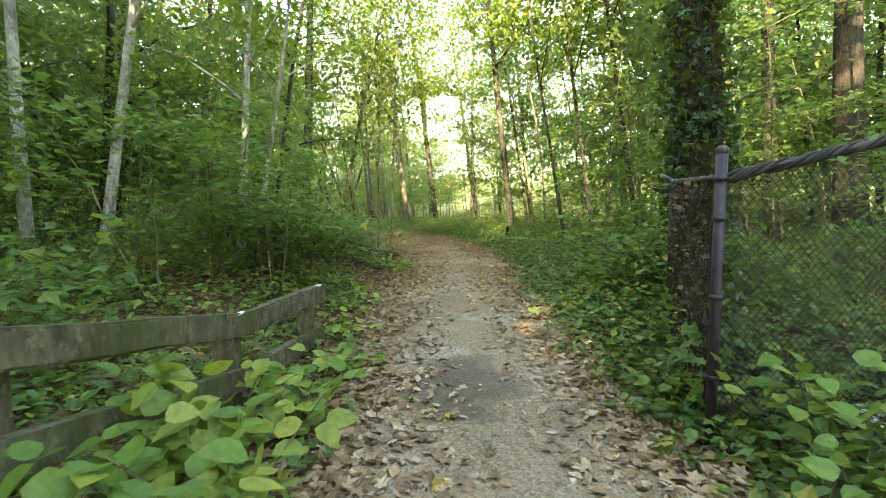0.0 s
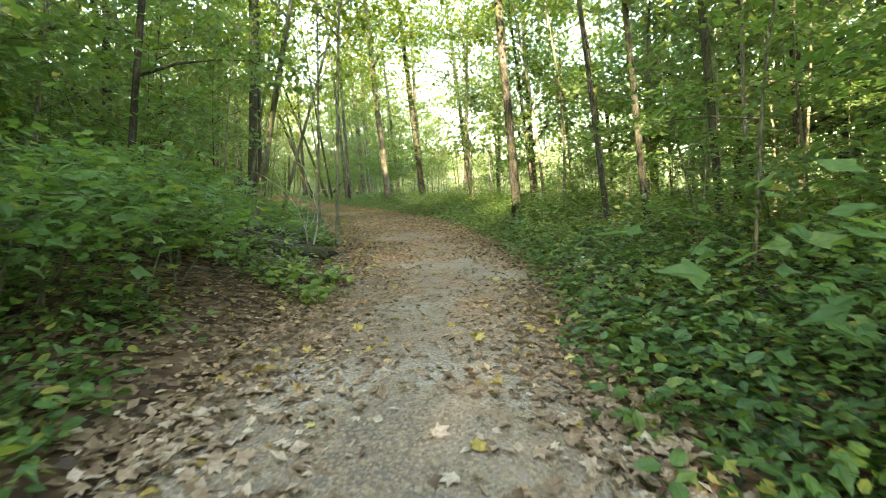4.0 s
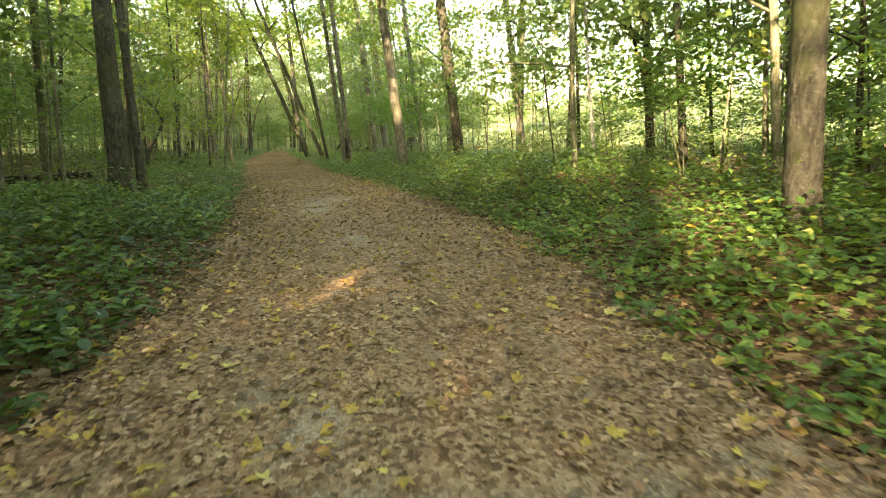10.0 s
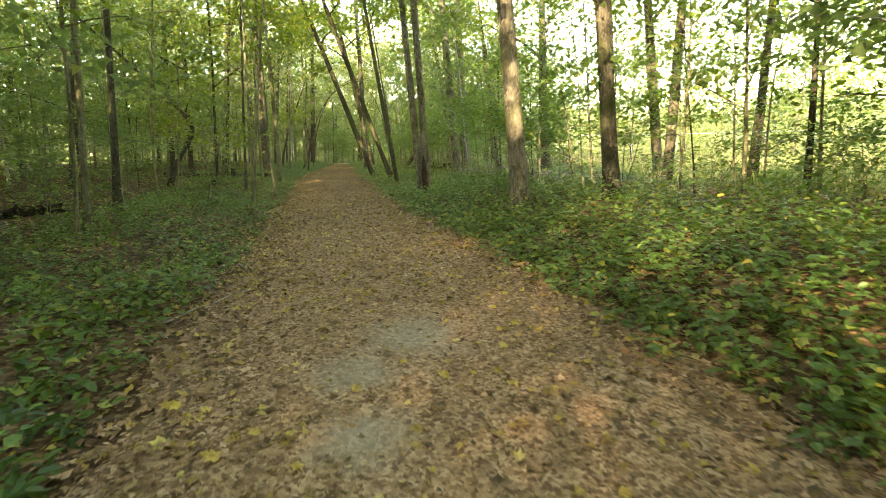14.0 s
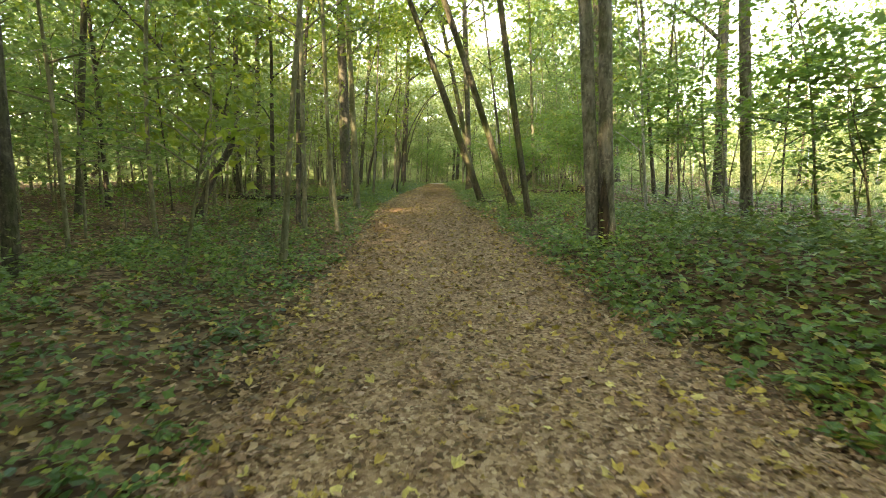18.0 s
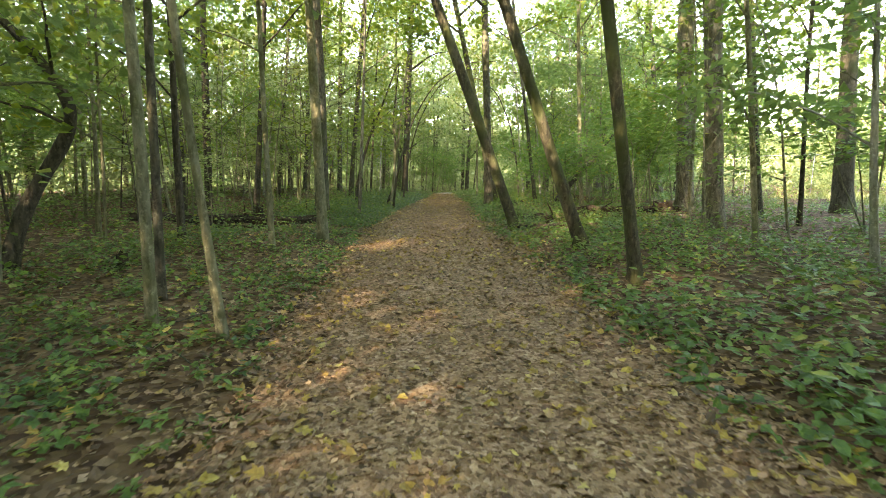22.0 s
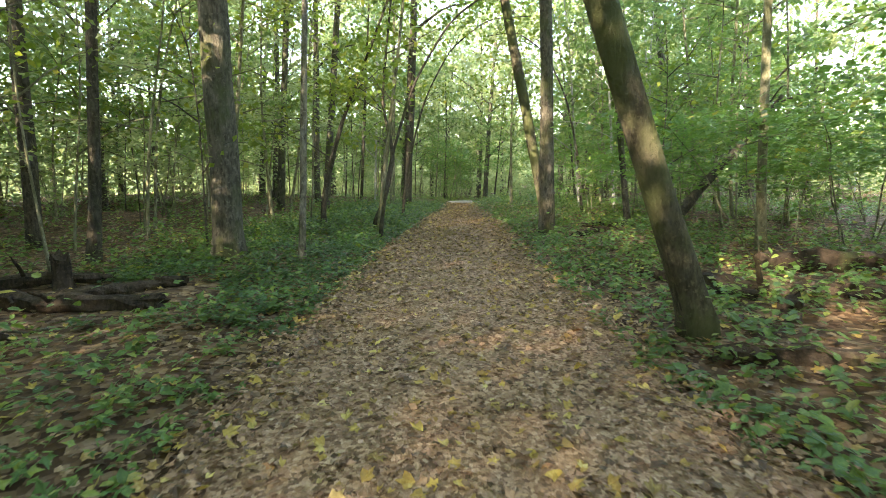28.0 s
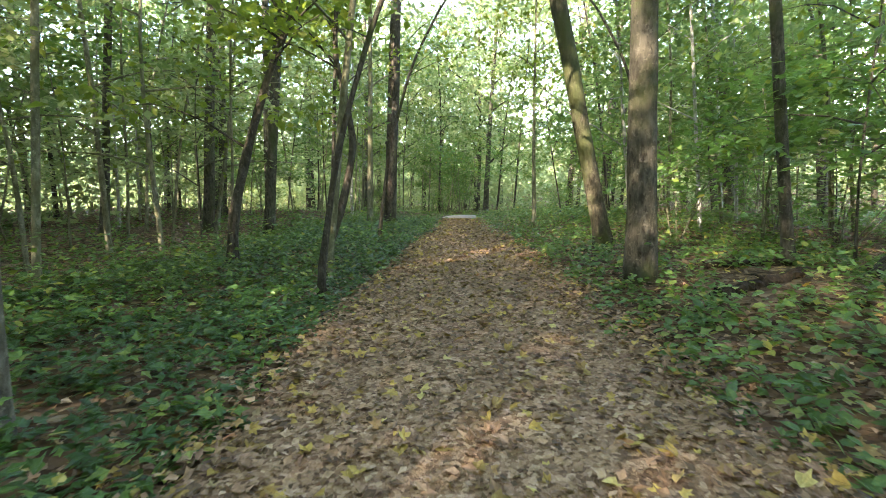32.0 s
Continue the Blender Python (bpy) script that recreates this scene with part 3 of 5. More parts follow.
def crown_points(lines, n, spread, rng, flat=0.45):
    """Places for leaves, in sprays along the outer part of the limbs."""
    out = []
    for p in lines:
        L = np.linalg.norm(p[-1] - p[0])
        k = max(3, int(L * 2.6))
        s = rng.uniform(0.25, 1.08, k)
        c = np.stack([np.interp(np.minimum(s, 1), np.linspace(0, 1, len(p)), p[:, q]) for q in range(3)], 1)
        c += rng.normal(0, 1, (k, 3)) * np.array([spread, spread, spread * flat]) * (0.5 + L * 0.12)
        out.append(c)
    c = np.concatenate(out)
    pick = rng.integers(0, len(c), n)
    return c[pick] + rng.normal(0, 1, (n, 3)) * np.array([0.34, 0.34, 0.13])


def absorb(base, meshes):
    """Adds the faces of other meshes to a mesh."""
    if not meshes:
        return
    bm = bmesh.new()
    for me in (base, *meshes):
        bm.from_mesh(me)
    bm.to_mesh(base)
    bm.free()
    for me in meshes:
        bpy.data.meshes.remove(me)


def make_tree(name, kind, r, h, lx=0, ly=0, seed=1, first=0.35, limbs=8, reach=3.5, n=3600, size=0.155, label="", bow=0.0, wob=0.05, group="", sides=12, own=0, top=0.85, shape=LEAF_PLAIN, leaf=None):
    rng = np.random.default_rng(seed)
    ob = thing(name, label or LABEL[kind], "tree", group)
    p = spine(h, lx, ly, rng, wob, 14, bow)
    base, joined = trunk_mesh(p, r, rng, BARK[kind], sides), []
    child("trunk", base, ob)
    lines = [p[int(len(p) * 0.7):]]
    ang = rng.uniform(0, 6.28)
    for i in range(limbs):
        t = first + (top - first) * (i + rng.uniform(0, 0.8)) / limbs
        a = np.array([np.interp(t, np.linspace(0, 1, len(p)), p[:, k]) for k in range(3)])
        ang += 2.4 + rng.normal(0, 0.4)
        L = reach * (1.15 - 0.65 * t) * rng.uniform(0.7, 1.25)
        b = a + np.array([np.cos(ang) * L, np.sin(ang) * L, L * rng.uniform(0.15, 0.7)])
        me, q = limb_mesh(a, b, max(0.012, r * (1 - 0.72 * t) * 0.5), rng, BARK[kind], 4 if own else 5, rings=5 if own else 7)
        (child("limb", me, ob) if i < own or not own else joined.append(me))
        lines.append(q)
    absorb(base, joined)
    if n:
        at = crown_points(lines, n, 0.4, rng)
        child("crown", leaves("crown", at, rng.uniform(0.7, 1.3, n) * size, leaf or CANOPY, shape, rng, 0.7), ob, "green and yellowing leaves")
    return ob


def tree(kind, x, y, r, h, lx=0.0, ly=0.0, seed=1, **more):
    name = "sapling" if kind == "thin" else "tree"
    first = more.pop("first", max(0.32, min(0.6, 2.4 / h)))
    if kind in ("thin", "pale"):
        more.setdefault("n", 700)
        more.setdefault("size", 0.11)
        more.setdefault("shape", LEAF_LOBED)
        more.setdefault("reach", 1.6)
        more.setdefault("limbs", 7)
    ob = make_tree(name, kind, r, h, lx, ly, seed, first, **more)
    ob.location = (x, y, gz1(x, y))
    return ob


TREE_SPOTS = []


def T(kind, x, y, r, h, lx=0.0, ly=0.0, **more):
    if y > 34 and kind not in ("thin", "pale"):
        more.setdefault("n", 2600)
    TREE_SPOTS.append((x, y))
    if kind not in ("thin", "pale", "ivy") and r > 0.08:
        r *= 0.82
    return tree(kind, x, y, r, h, lx, ly, seed=len(TREE_SPOTS) * 7 + 3, **more)


def twin_tree(x, y):
    """Two stems grown together, with a rotten cleft at the foot."""
    ob = T("lit", x - 0.17, y + 0.08, 0.11, 17, -0.085, -0.02, label="big twin-stemmed grey tree with a dark rotten cleft")
    r = np.random.default_rng(77)
    p = spine(16, -0.062, -0.012, r, 0.03) + np.array([0.17, 0.05, 0])
    child("trunk", trunk_mesh(p, 0.098, r, BARK["lit"], 14, 0.35), ob, "second stem grown against the first")
    t = np.linspace(0, 1, 9)
    q = np.stack([0.13 - 0.05 * t, -0.085 - 0.02 * t, -0.1 + 1.1 * t], 1)
    v, f = tube(q, 0.075 * np.sin(np.pi * (0.12 + 0.85 * t)), 8)
    child("hollow", mesh_from("hollow", v, quads_to_tris(f), BARK["rot"], True), ob, "dark rotten wood in the cleft")
    return ob


T("pale", -5.66, 11.44, 0.088, 10, 0.179, -0.007)
T("pale", -6.00, 10.45, 0.084, 10, -0.003, 0.000)
T("pale", -3.52, 11.42, 0.067, 7, 0.085, -0.003)
T("pale", -3.37, 11.62, 0.041, 6, 0.169, -0.006)
T("grey", 6.59, 13.45, 0.176, 16, -0.063, 0.002)
T("dark", 7.40, 12.44, 0.317, 16, -0.086, 0.003)
T("thin", -2.84, 15.99, 0.053, 9, 0.214, -0.011)
T("thin", -1.45, 15.66, 0.027, 9, 0.038, -0.002)
T("thin", -1.81, 16.12, 0.024, 6, 0.015, -0.001)
T("grey", 2.76, 15.14, 0.042, 11, -0.168, 0.009)
T("grey", 3.76, 15.99, 0.056, 12, -0.158, 0.008)
T("grey", 4.56, 15.20, 0.059, 14, -0.156, 0.008)
T("grey", -5.80, 24.65, 0.185, 17, 0.060, 0.004)
T("grey", 2.44, 20.45, 0.143, 17, -0.121, 0.002)
T("thin", -3.19, 18.59, 0.035, 9, 0.301, -0.006)
T("thin", -4.61, 20.74, 0.036, 8, 0.192, -0.004)
T("grey", -5.60, 24.90, 0.085, 15, 0.03, -0.000)
T("thin", -8.54, 26.45, 0.077, 13, 0.144, 0.008)
T("grey", 4.20, 25.99, 0.072, 12, -0.149, -0.008)
T("grey", 2.63, 36.55, 0.169, 14, 0.010, 0.001)
T("grey", 4.43, 35.61, 0.140, 12, -0.011, -0.001)
T("thin", -7.90, 28.35, 0.05, 12, 0.09, 0.029)
T("grey", -9.55, 30.79, 0.083, 11, 0.092, 0.021)
twin_tree(-3.87, 34.53)
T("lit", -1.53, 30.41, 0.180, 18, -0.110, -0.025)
T("grey", 0.05, 30.98, 0.177, 18, -0.112, -0.026)
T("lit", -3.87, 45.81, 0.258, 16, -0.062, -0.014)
T("grey", 3.40, 39.99, 0.217, 15, -0.155, -0.036)
T("grey", -15.14, 35.32, 0.090, 12, 0.157, 0.053)
T("thin", -7.54, 32.40, 0.039, 6, 0.112, 0.038, n=260)
T("thin", -8.01, 31.40, 0.021, 1.6, 0.249, 0.084, n=260)
T("thin", -8.96, 34.95, 0.042, 9, 0.040, 0.014, n=260)
T("thin", -8.28, 34.95, 0.034, 7, -0.07, -0.02, n=260, wob=0.35)
T("grey", -13.00, 43.55, 0.225, 18, 0.016, 0.005)
T("grey", 0.07, 47.57, 0.267, 16, -0.068, -0.023)
T("lit", -1.31, 38.25, 0.129, 16, -0.118, -0.040)
T("grey", -9.45, 35.46, 0.037, 10, 0.049, 0.017)
T("thin", -10.32, 39.40, 0.084, 11, -0.001, -0.000)
T("thin", -10.31, 38.07, 0.041, 8, -0.004, -0.001)
T("dark", -17.52, 43.17, 0.137, 13, 0.048, 0.017)
T("moss", -7.54, 42.32, 0.137, 14, -0.334, -0.116)
T("moss", -6.04, 39.48, 0.109, 14, -0.330, -0.115)
T("moss", -5.38, 37.6, 0.082, 14, -0.146, -0.051)
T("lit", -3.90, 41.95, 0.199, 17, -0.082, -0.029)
T("grey", -2.29, 45.54, 0.084, 12, -0.137, -0.048)
T("dark", -14.64, 42.88, 0.075, 13, 0.114, 0.042)
T("dark", -16.77, 43.42, 0.135, 14, 0.047, 0.017)
T("lit", -11.97, 43.70, 0.042, 11, 0.066, 0.024)
T("grey", -9.38, 47.56, 0.157, 18, -0.020, -0.007)
T("thin", -6.39, 45.81, 0.059, 11, -0.061, -0.023)
T("thin", -12.76, 47.33, 0.046, 8, 0.121, 0.044)
T("grey", -18.14, 52.98, 0.140, 14, 0.049, 0.018)
T("grey", -16.10, 50.42, 0.124, 15, 0.109, 0.038)
T("grey", -17.83, 50.65, 0.134, 15, 0.080, 0.028)
T("grey", -18.58, 48.92, 0.074, 13, 0.119, 0.042)
T("dark", -15.25, 54.22, 0.196, 17, 0.057, 0.020)
T("moss", -9.77, 50.14, 0.153, 16, -0.191, -0.067)
T("grey", -7.98, 48.21, 0.057, 13, -0.114, -0.040)
T("thin", -15.49, 53.55, 0.072, 10, 0.038, 0.013)
T("thin", -11.27, 53.22, 0.044, 6, -0.005, -0.002)
T("thin", -14.92, 45.61, 0.036, 10, 0.114, 0.040)

# ---- the wood round about ----
rng = np.random.default_rng(11)
SPOTS = list(TREE_SPOTS)


def clearing(x, y):
    if not 31 < y < 66 or x > 40:
        return False
    d, side = off_trail(x, y)
    return bool(side[0] > 0 and d[0] > (6.0 if y > 36 else 8.5 - 0.5 * (y - 31)))


def sun_gap(x, y, low=-14):
    """A thinner strip of wood towards the sun."""
    across = 0.951 * x - 0.309 * y
    return -8.4 < across < -3.4 and x < -1.5 and low < y < 25


def scatter(count, gap, edge, box, keep, open_lane=True):
    got, tries = [], 0
    while len(got) < count and tries < count * 60:
        tries += 1
        x, y = rng.uniform(box[0], box[1]), rng.uniform(box[2], box[3])
        if not keep(x, y) or (open_lane and -14.5 < x < -7 and 28 < y < 36.5):
            continue
        if any((x - a) ** 2 + (y - b) ** 2 < gap * gap for a, b in SPOTS):
            continue
        d, _ = off_trail(x, y)
        if d[0] < edge:
            continue
        SPOTS.append((x, y))
        got.append((x, y, d[0]))
    return got


def plant_copies(kinds, spots, scale=(0.85, 1.2)):
    for i, (x, y, _) in enumerate(spots):
        src = kinds[i % len(kinds)]
        # stems lean a little over the trail, towards its light
        d, side = off_trail(x, y)
        lean = float(-side[0] * np.interp(y, [4, 13, 30, 40], [2.5, 7, 6, 4.5]) * np.clip(1.6 - d[0] / 16, 0, 1))
        turn, s = rng.uniform(0, 6.28), rng.uniform(*scale)
        c = copy_thing(src, pose(x, y, gz1(x, y) - 0.03) @ Matrix.Rotation(radians(lean), 4, "Y") @ Matrix.Rotation(turn, 4, "Z"))
        c.scale = (s, s, s)


def cull(obs):
    for src in obs:
        for o in [*src.children_recursive, src]:
            bpy.data.objects.remove(o)


WOOD = [make_tree("tree", k, r, h, 0.02, 0.01, 100 + i, f, lim, reach, n, 0.2, "tall forest tree with green and yellowing leaves", group="trees of the wood", sides=8, own=2, wob=0.1, shape=LEAF_SPECK, leaf=WOOD_LEAF)
        for i, (k, r, h, f, lim, reach, n) in enumerate([("grey", 0.15, 13, 0.14, 13, 3.8, 4600), ("dark", 0.12, 12, 0.12, 13, 3.6, 4300), ("grey", 0.2, 14, 0.16, 13, 4.0, 3800), ("lit", 0.13, 13, 0.15, 12, 3.6, 4300), ("dark", 0.09, 10, 0.1, 12, 3.0, 3800)])]
# trees whose leaf colour already carries the haze
HAZE_WOOD = [make_tree("tree", "grey", r, h, 0.02, 0.01, 130 + i, 0.16, 12, 3.8, 3600, 0.2, "forest tree, its green leaves paled for haze, beyond the end of the trail", group="pale trees beyond the trail", sides=8, own=2, wob=0.1, shape=LEAF_SPECK, leaf=HAZE_LEAF) for i, (r, h) in enumerate([(0.14, 13), (0.11, 11)])]
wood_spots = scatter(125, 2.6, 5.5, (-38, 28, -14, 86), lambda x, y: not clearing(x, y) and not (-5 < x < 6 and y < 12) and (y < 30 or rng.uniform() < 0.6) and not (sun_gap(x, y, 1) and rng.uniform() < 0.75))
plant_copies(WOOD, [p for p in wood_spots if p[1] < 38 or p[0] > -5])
plant_copies(HAZE_WOOD, [p for p in wood_spots if p[1] >= 38 and p[0] <= -5])
plant_copies(WOOD, scatter(7, 2.4, 5.5, (5, 24, 12, 31), lambda x, y: not clearing(x, y)))
# unseen trees behind, towards the sun, added to block its low light
plant_copies(WOOD, scatter(14, 3.0, 4.0, (-34, 6, -38, 1), lambda x, y: True), (1.0, 1.4))
plant_copies(WOOD, scatter(14, 2.2, 3.0, (-14, 0, -16, 0), lambda x, y: True), (0.9, 1.1))
# crowns closing over the end of the trail
plant_copies(HAZE_WOOD, scatter(15, 2.6, 1.8, (-30, -2, 61, 86), lambda x, y: True), (1.0, 1.5))
POLES = [make_tree("young_tree", k, r, h, 0.04 * (-1) ** i, 0.03, 200 + i, 0.2, 8, 1.9, 1100, 0.15, "thin young tree with sparse light green leaves", group="young trees of the wood", sides=6, wob=0.12, own=2, shape=LEAF_SPECK, leaf=WOOD_LEAF)
         for i, (k, r, h) in enumerate([("thin", 0.045, 8), ("dark", 0.05, 9), ("pale", 0.04, 7), ("thin", 0.035, 6)])]
plant_copies(POLES, scatter(130, 1.3, 2.6, (-26, 16, 4, 68), lambda x, y: not clearing(x, y) and not (x > -4.6 and y < 12)))
plant_copies(WOOD, scatter(5, 2.4, 4.0, (-9, -2, 43, 62), lambda x, y: not clearing(x, y)), (0.85, 1.1))
plant_copies(WOOD, scatter(6, 2.6, 6, (14, 34, 26, 46), lambda x, y: True), (0.8, 1.0))
STEMS = [make_tree("young_tree", k, r, h, 0.05 * (-1) ** i, 0.04, 220 + i, 0.3, 7, 1.3, 260, 0.1, "very thin bare-stemmed young tree with few leaves", group="thin stems of the understorey", sides=5, wob=0.2, own=2)
         for i, (k, r, h) in enumerate([("thin", 0.018, 4.5), ("dark", 0.022, 5.5), ("grey", 0.016, 3.6), ("thin", 0.026, 6.0)])]
plant_copies(STEMS, scatter(46, 0.6, 2.2, (-24, -3, 16, 60), lambda x, y: off_trail(x, y)[0][0] < 9 and off_trail(x, y)[1][0] < 0), (0.8, 1.2))
plant_copies(STEMS, scatter(34, 0.6, 2.4, (-12, 9, 12, 60), lambda x, y: off_trail(x, y)[0][0] < 8 and off_trail(x, y)[1][0] > 0), (0.8, 1.2))
# taller trees, crowns mostly unseen, added on the sun's side to shade the trail
SHADE_TREES = [make_tree("tall_tree", k, r, h, 0.01, 0.02, 240 + i, 0.3, 16, 5.2, 3000, 0.27, "very tall forest tree with a high dense green crown, added to block sun", group="tall trees of the wood", sides=9, own=2, wob=0.04, shape=LEAF_SPECK)
        for i, (k, r, h) in enumerate([("grey", 0.24, 22), ("dark", 0.2, 20), ("grey", 0.28, 24)])]
plant_copies(SHADE_TREES, scatter(38, 3.0, 5.5, (-30, 1, -34, 36), lambda x, y: not (-6 < x and 0 < y < 12) and not sun_gap(x, y)), (0.9, 1.1))
plant_copies(SHADE_TREES, scatter(16, 2.4, 4.5, (-24, -5, 4, 33), lambda x, y: -25 < 0.951 * x - 0.309 * y < -11.5), (0.95, 1.15))
plant_copies(SHADE_TREES, scatter(14, 3.2, 3.0, (-12, 6, -30, -3), lambda x, y: not sun_gap(x, y)), (0.9, 1.15))
plant_copies(SHADE_TREES, scatter(5, 3.2, 5.5, (2, 16, 2, 20), lambda x, y: True), (0.85, 1.0))
cull(WOOD + HAZE_WOOD + POLES + STEMS + SHADE_TREES)


# ---- leafy bushes of the understorey ----
def make_bush(seed, h, spread, n, size, shape=LEAF_LOBED, name="understorey_shrub", label="leafy green maple shrub with flat sprays of leaves", group="shrubs under the trees"):
    r = np.random.default_rng(seed)
    ob = thing(name, label, "shrub", group)
    lines = []
    for i in range(r.integers(2, 5)):
        b = np.array([r.normal(0, spread * 0.5), r.normal(0, spread * 0.5), h * r.uniform(0.7, 1)])
        me, q = limb_mesh((r.normal(0, 0.05), r.normal(0, 0.05), -0.05), b, 0.016, r, BARK["thin"], 4, 0.05)
        me.name, twigs = "stem", []
        child("stem", me, ob)
        stem = me
        for k in range(3):
            a = q[3 + k]
            ang, L = r.uniform(0, 6.28), spread * r.uniform(0.5, 1.0)
            me, q2 = limb_mesh(a, a + np.array([np.cos(ang) * L, np.sin(ang) * L, r.uniform(-0.05, 0.3)]), 0.008, r, BARK["thin"], 3, 0.05, 4)
            twigs.append(me)
            lines.append(q2)
        absorb(stem, twigs)
    at = crown_points(lines, n, 0.16, r, 0.35)
    at[:, 2] = np.maximum(at[:, 2], 0.12)
    child("foliage", leaves("foliage", at, r.uniform(0.7, 1.25, n) * size, MAPLE, shape, r, 0.35), ob)
    return ob


def make_sapling(seed, h, n, size, reach, mat, shape=LEAF_PLAIN):
    """A thin leaning stem with slender level twigs that carry flat sprays of leaves from low down."""
    r = np.random.default_rng(seed)
    ob = thing("leafy_sapling", "slender sapling with flat sprays of light green leaves", "sapling", "leafy saplings of the understorey")
    p = spine(h, r.normal(0, 0.06), r.normal(0, 0.06), r, 0.25, 12)
    base = trunk_mesh(p, 0.0055 * h, r, BARK["thin"], 5, 0.2)
    base.name = "stem"
    child("stem", base, ob)
    lines = []
    for i in range(7):
        t = 0.16 + 0.78 * (i + r.uniform(0, 0.9)) / 7
        a = np.array([np.interp(t, np.linspace(0, 1, len(p)), p[:, k]) for k in range(3)])
        ang, L = i * 2.4 + r.normal(0, 0.5), reach * (1.1 - 0.55 * t) * r.uniform(0.6, 1.3)
        me, q = limb_mesh(a, a + np.array([np.cos(ang) * L, np.sin(ang) * L, L * r.uniform(0.0, 0.45)]), 0.0028 * h, r, BARK["thin"], 4, 0.05, 4)
        me.name = "twig"
        child("twig", me, ob)
        lines.append(q)
    k = r.integers(0, len(lines), n)
    u = r.uniform(0.25, 1.05, n)
    at = np.stack([np.interp(u[i] * 3, np.arange(4), lines[k[i]][:, c]) for i in range(n) for c in range(3)]).reshape(n, 3)
    at += r.normal(0, 1, (n, 3)) * np.array([0.2, 0.2, 0.08])
    child("foliage", leaves("foliage", at, r.uniform(0.65, 1.3, n) * size, mat, shape, r, 0.4), ob)
    return ob


BUSHES = [make_bush(300 + i, h, s, n, z) for i, (h, s, n, z) in enumerate([(1.5, 0.8, 420, 0.12), (2.4, 1.1, 640, 0.13), (3.2, 1.3, 800, 0.13), (1.0, 0.6, 260, 0.11), (4.4, 1.5, 950, 0.14)])]
THICK = [make_bush(320 + i, h, s, n, z, LEAF_PLAIN, "young_maple", "bushy young maple with dense flat layers of leaves", "young maples") for i, (h, s, n, z) in enumerate([(2.6, 1.2, 900, 0.13), (3.6, 1.4, 1100, 0.13), (5.0, 1.6, 1300, 0.14), (1.6, 1.0, 650, 0.12)])]
right = lambda x, y: off_trail(x, y)[1][0] > 0
lane = lambda x, y: not (-14.5 < x < -8 and 28 < y < 37)
open_view = lambda x, y: not (0.4 < x < 3.4 and y < 10.5)
plant_copies([BUSHES[0], BUSHES[3]], scatter(12, 0.8, 2.0, (0, 8, 5, 17), open_view), (0.7, 1.0))
plant_copies([BUSHES[0], BUSHES[1], BUSHES[3]], scatter(18, 0.8, 2.2, (1, 9, 5, 17), open_view), (0.6, 0.9))
plant_copies(BUSHES, scatter(14, 0.8, 3.6, (1, 11, 5, 18), open_view), (0.7, 1.1))
plant_copies([BUSHES[3]], scatter(16, 0.6, 0.9, (-7, -2.7, 6, 11), lambda x, y: True), (0.6, 1.1))
plant_copies([BUSHES[0], BUSHES[3]], scatter(16, 0.6, 0.9, (-5, -1.8, 9.5, 13), lambda x, y: True), (0.7, 1.0))
plant_copies(BUSHES, scatter(34, 0.8, 2.8, (-11, -3.8, 10.5, 18), lambda x, y: x < -5 or y > 13), (0.8, 1.15))
plant_copies([BUSHES[3]], scatter(6, 0.4, 0.9, (1.4, 2.8, 8, 10.5), lambda x, y: True), (0.6, 0.85))
plant_copies([THICK[3], BUSHES[3], THICK[0]], scatter(26, 1.0, 2.6, (0, 9, 17, 34), right), (0.6, 0.9))
plant_copies(THICK, scatter(18, 1.0, 4.0, (-5, 14, 18, 40), lambda x, y: right(x, y) and not clearing(x, y)), (0.8, 1.1))
plant_copies(THICK[:3], scatter(16, 1.3, 2.6, (-10, 0, 34, 60), lambda x, y: right(x, y) and not clearing(x, y)), (0.7, 1.0))
plant_copies(THICK, scatter(12, 1.2, 3.5, (-14, -3, 38, 70), lambda x, y: right(x, y) and not clearing(x, y)), (0.8, 1.2))
plant_copies(THICK[:3], scatter(60, 1.3, 5.0, (-30, -4, 14, 66), lambda x, y: not right(x, y) and lane(x, y)), (0.8, 1.2))
plant_copies(THICK, scatter(22, 0.9, 0.7, (-22, -8, 58, 72), lambda x, y: True), (0.6, 1.0))
plant_copies(THICK, scatter(26, 1.2, 3.0, (4, 16, 3, 19), lambda x, y: True), (0.9, 1.2))
plant_copies([BUSHES[1], BUSHES[2]], scatter(26, 0.8, 1.9, (-8, -3.2, 7.5, 13.5), lambda x, y: True), (0.7, 1.0))
plant_copies([BUSHES[0]], scatter(3, 0.5, 0.8, (1.2, 2.2, 8.6, 10), lambda x, y: True), (0.7, 0.9))
plant_copies([BUSHES[1], BUSHES[0]], scatter(9, 0.6, 1.0, (-3.5, -2.0, 9, 13), lambda x, y: True), (0.75, 0.95))
# slender saplings that fill the wood between the trunks
SAPLINGS = [make_sapling(340 + i, h, n, z, w, m) for i, (h, n, z, w, m) in enumerate([(2.6, 330, 0.1, 0.8, MAPLE), (3.8, 480, 0.105, 1.1, MAPLE), (5.2, 620, 0.11, 1.4, WOOD_LEAF), (6.5, 760, 0.115, 1.6, WOOD_LEAF), (1.7, 220, 0.09, 0.6, WOOD_LEAF), (4.2, 520, 0.1, 1.2, HAZE_LEAF), (6.0, 700, 0.105, 1.5, HAZE_LEAF)])]
beside = lambda x, y: off_trail(x, y)[0][0]
plant_copies(SAPLINGS[:5], scatter(36, 0.9, 3.2, (-24, -2.5, 17, 38), lambda x, y: not right(x, y) and beside(x, y) < 9, False), (0.8, 1.2))
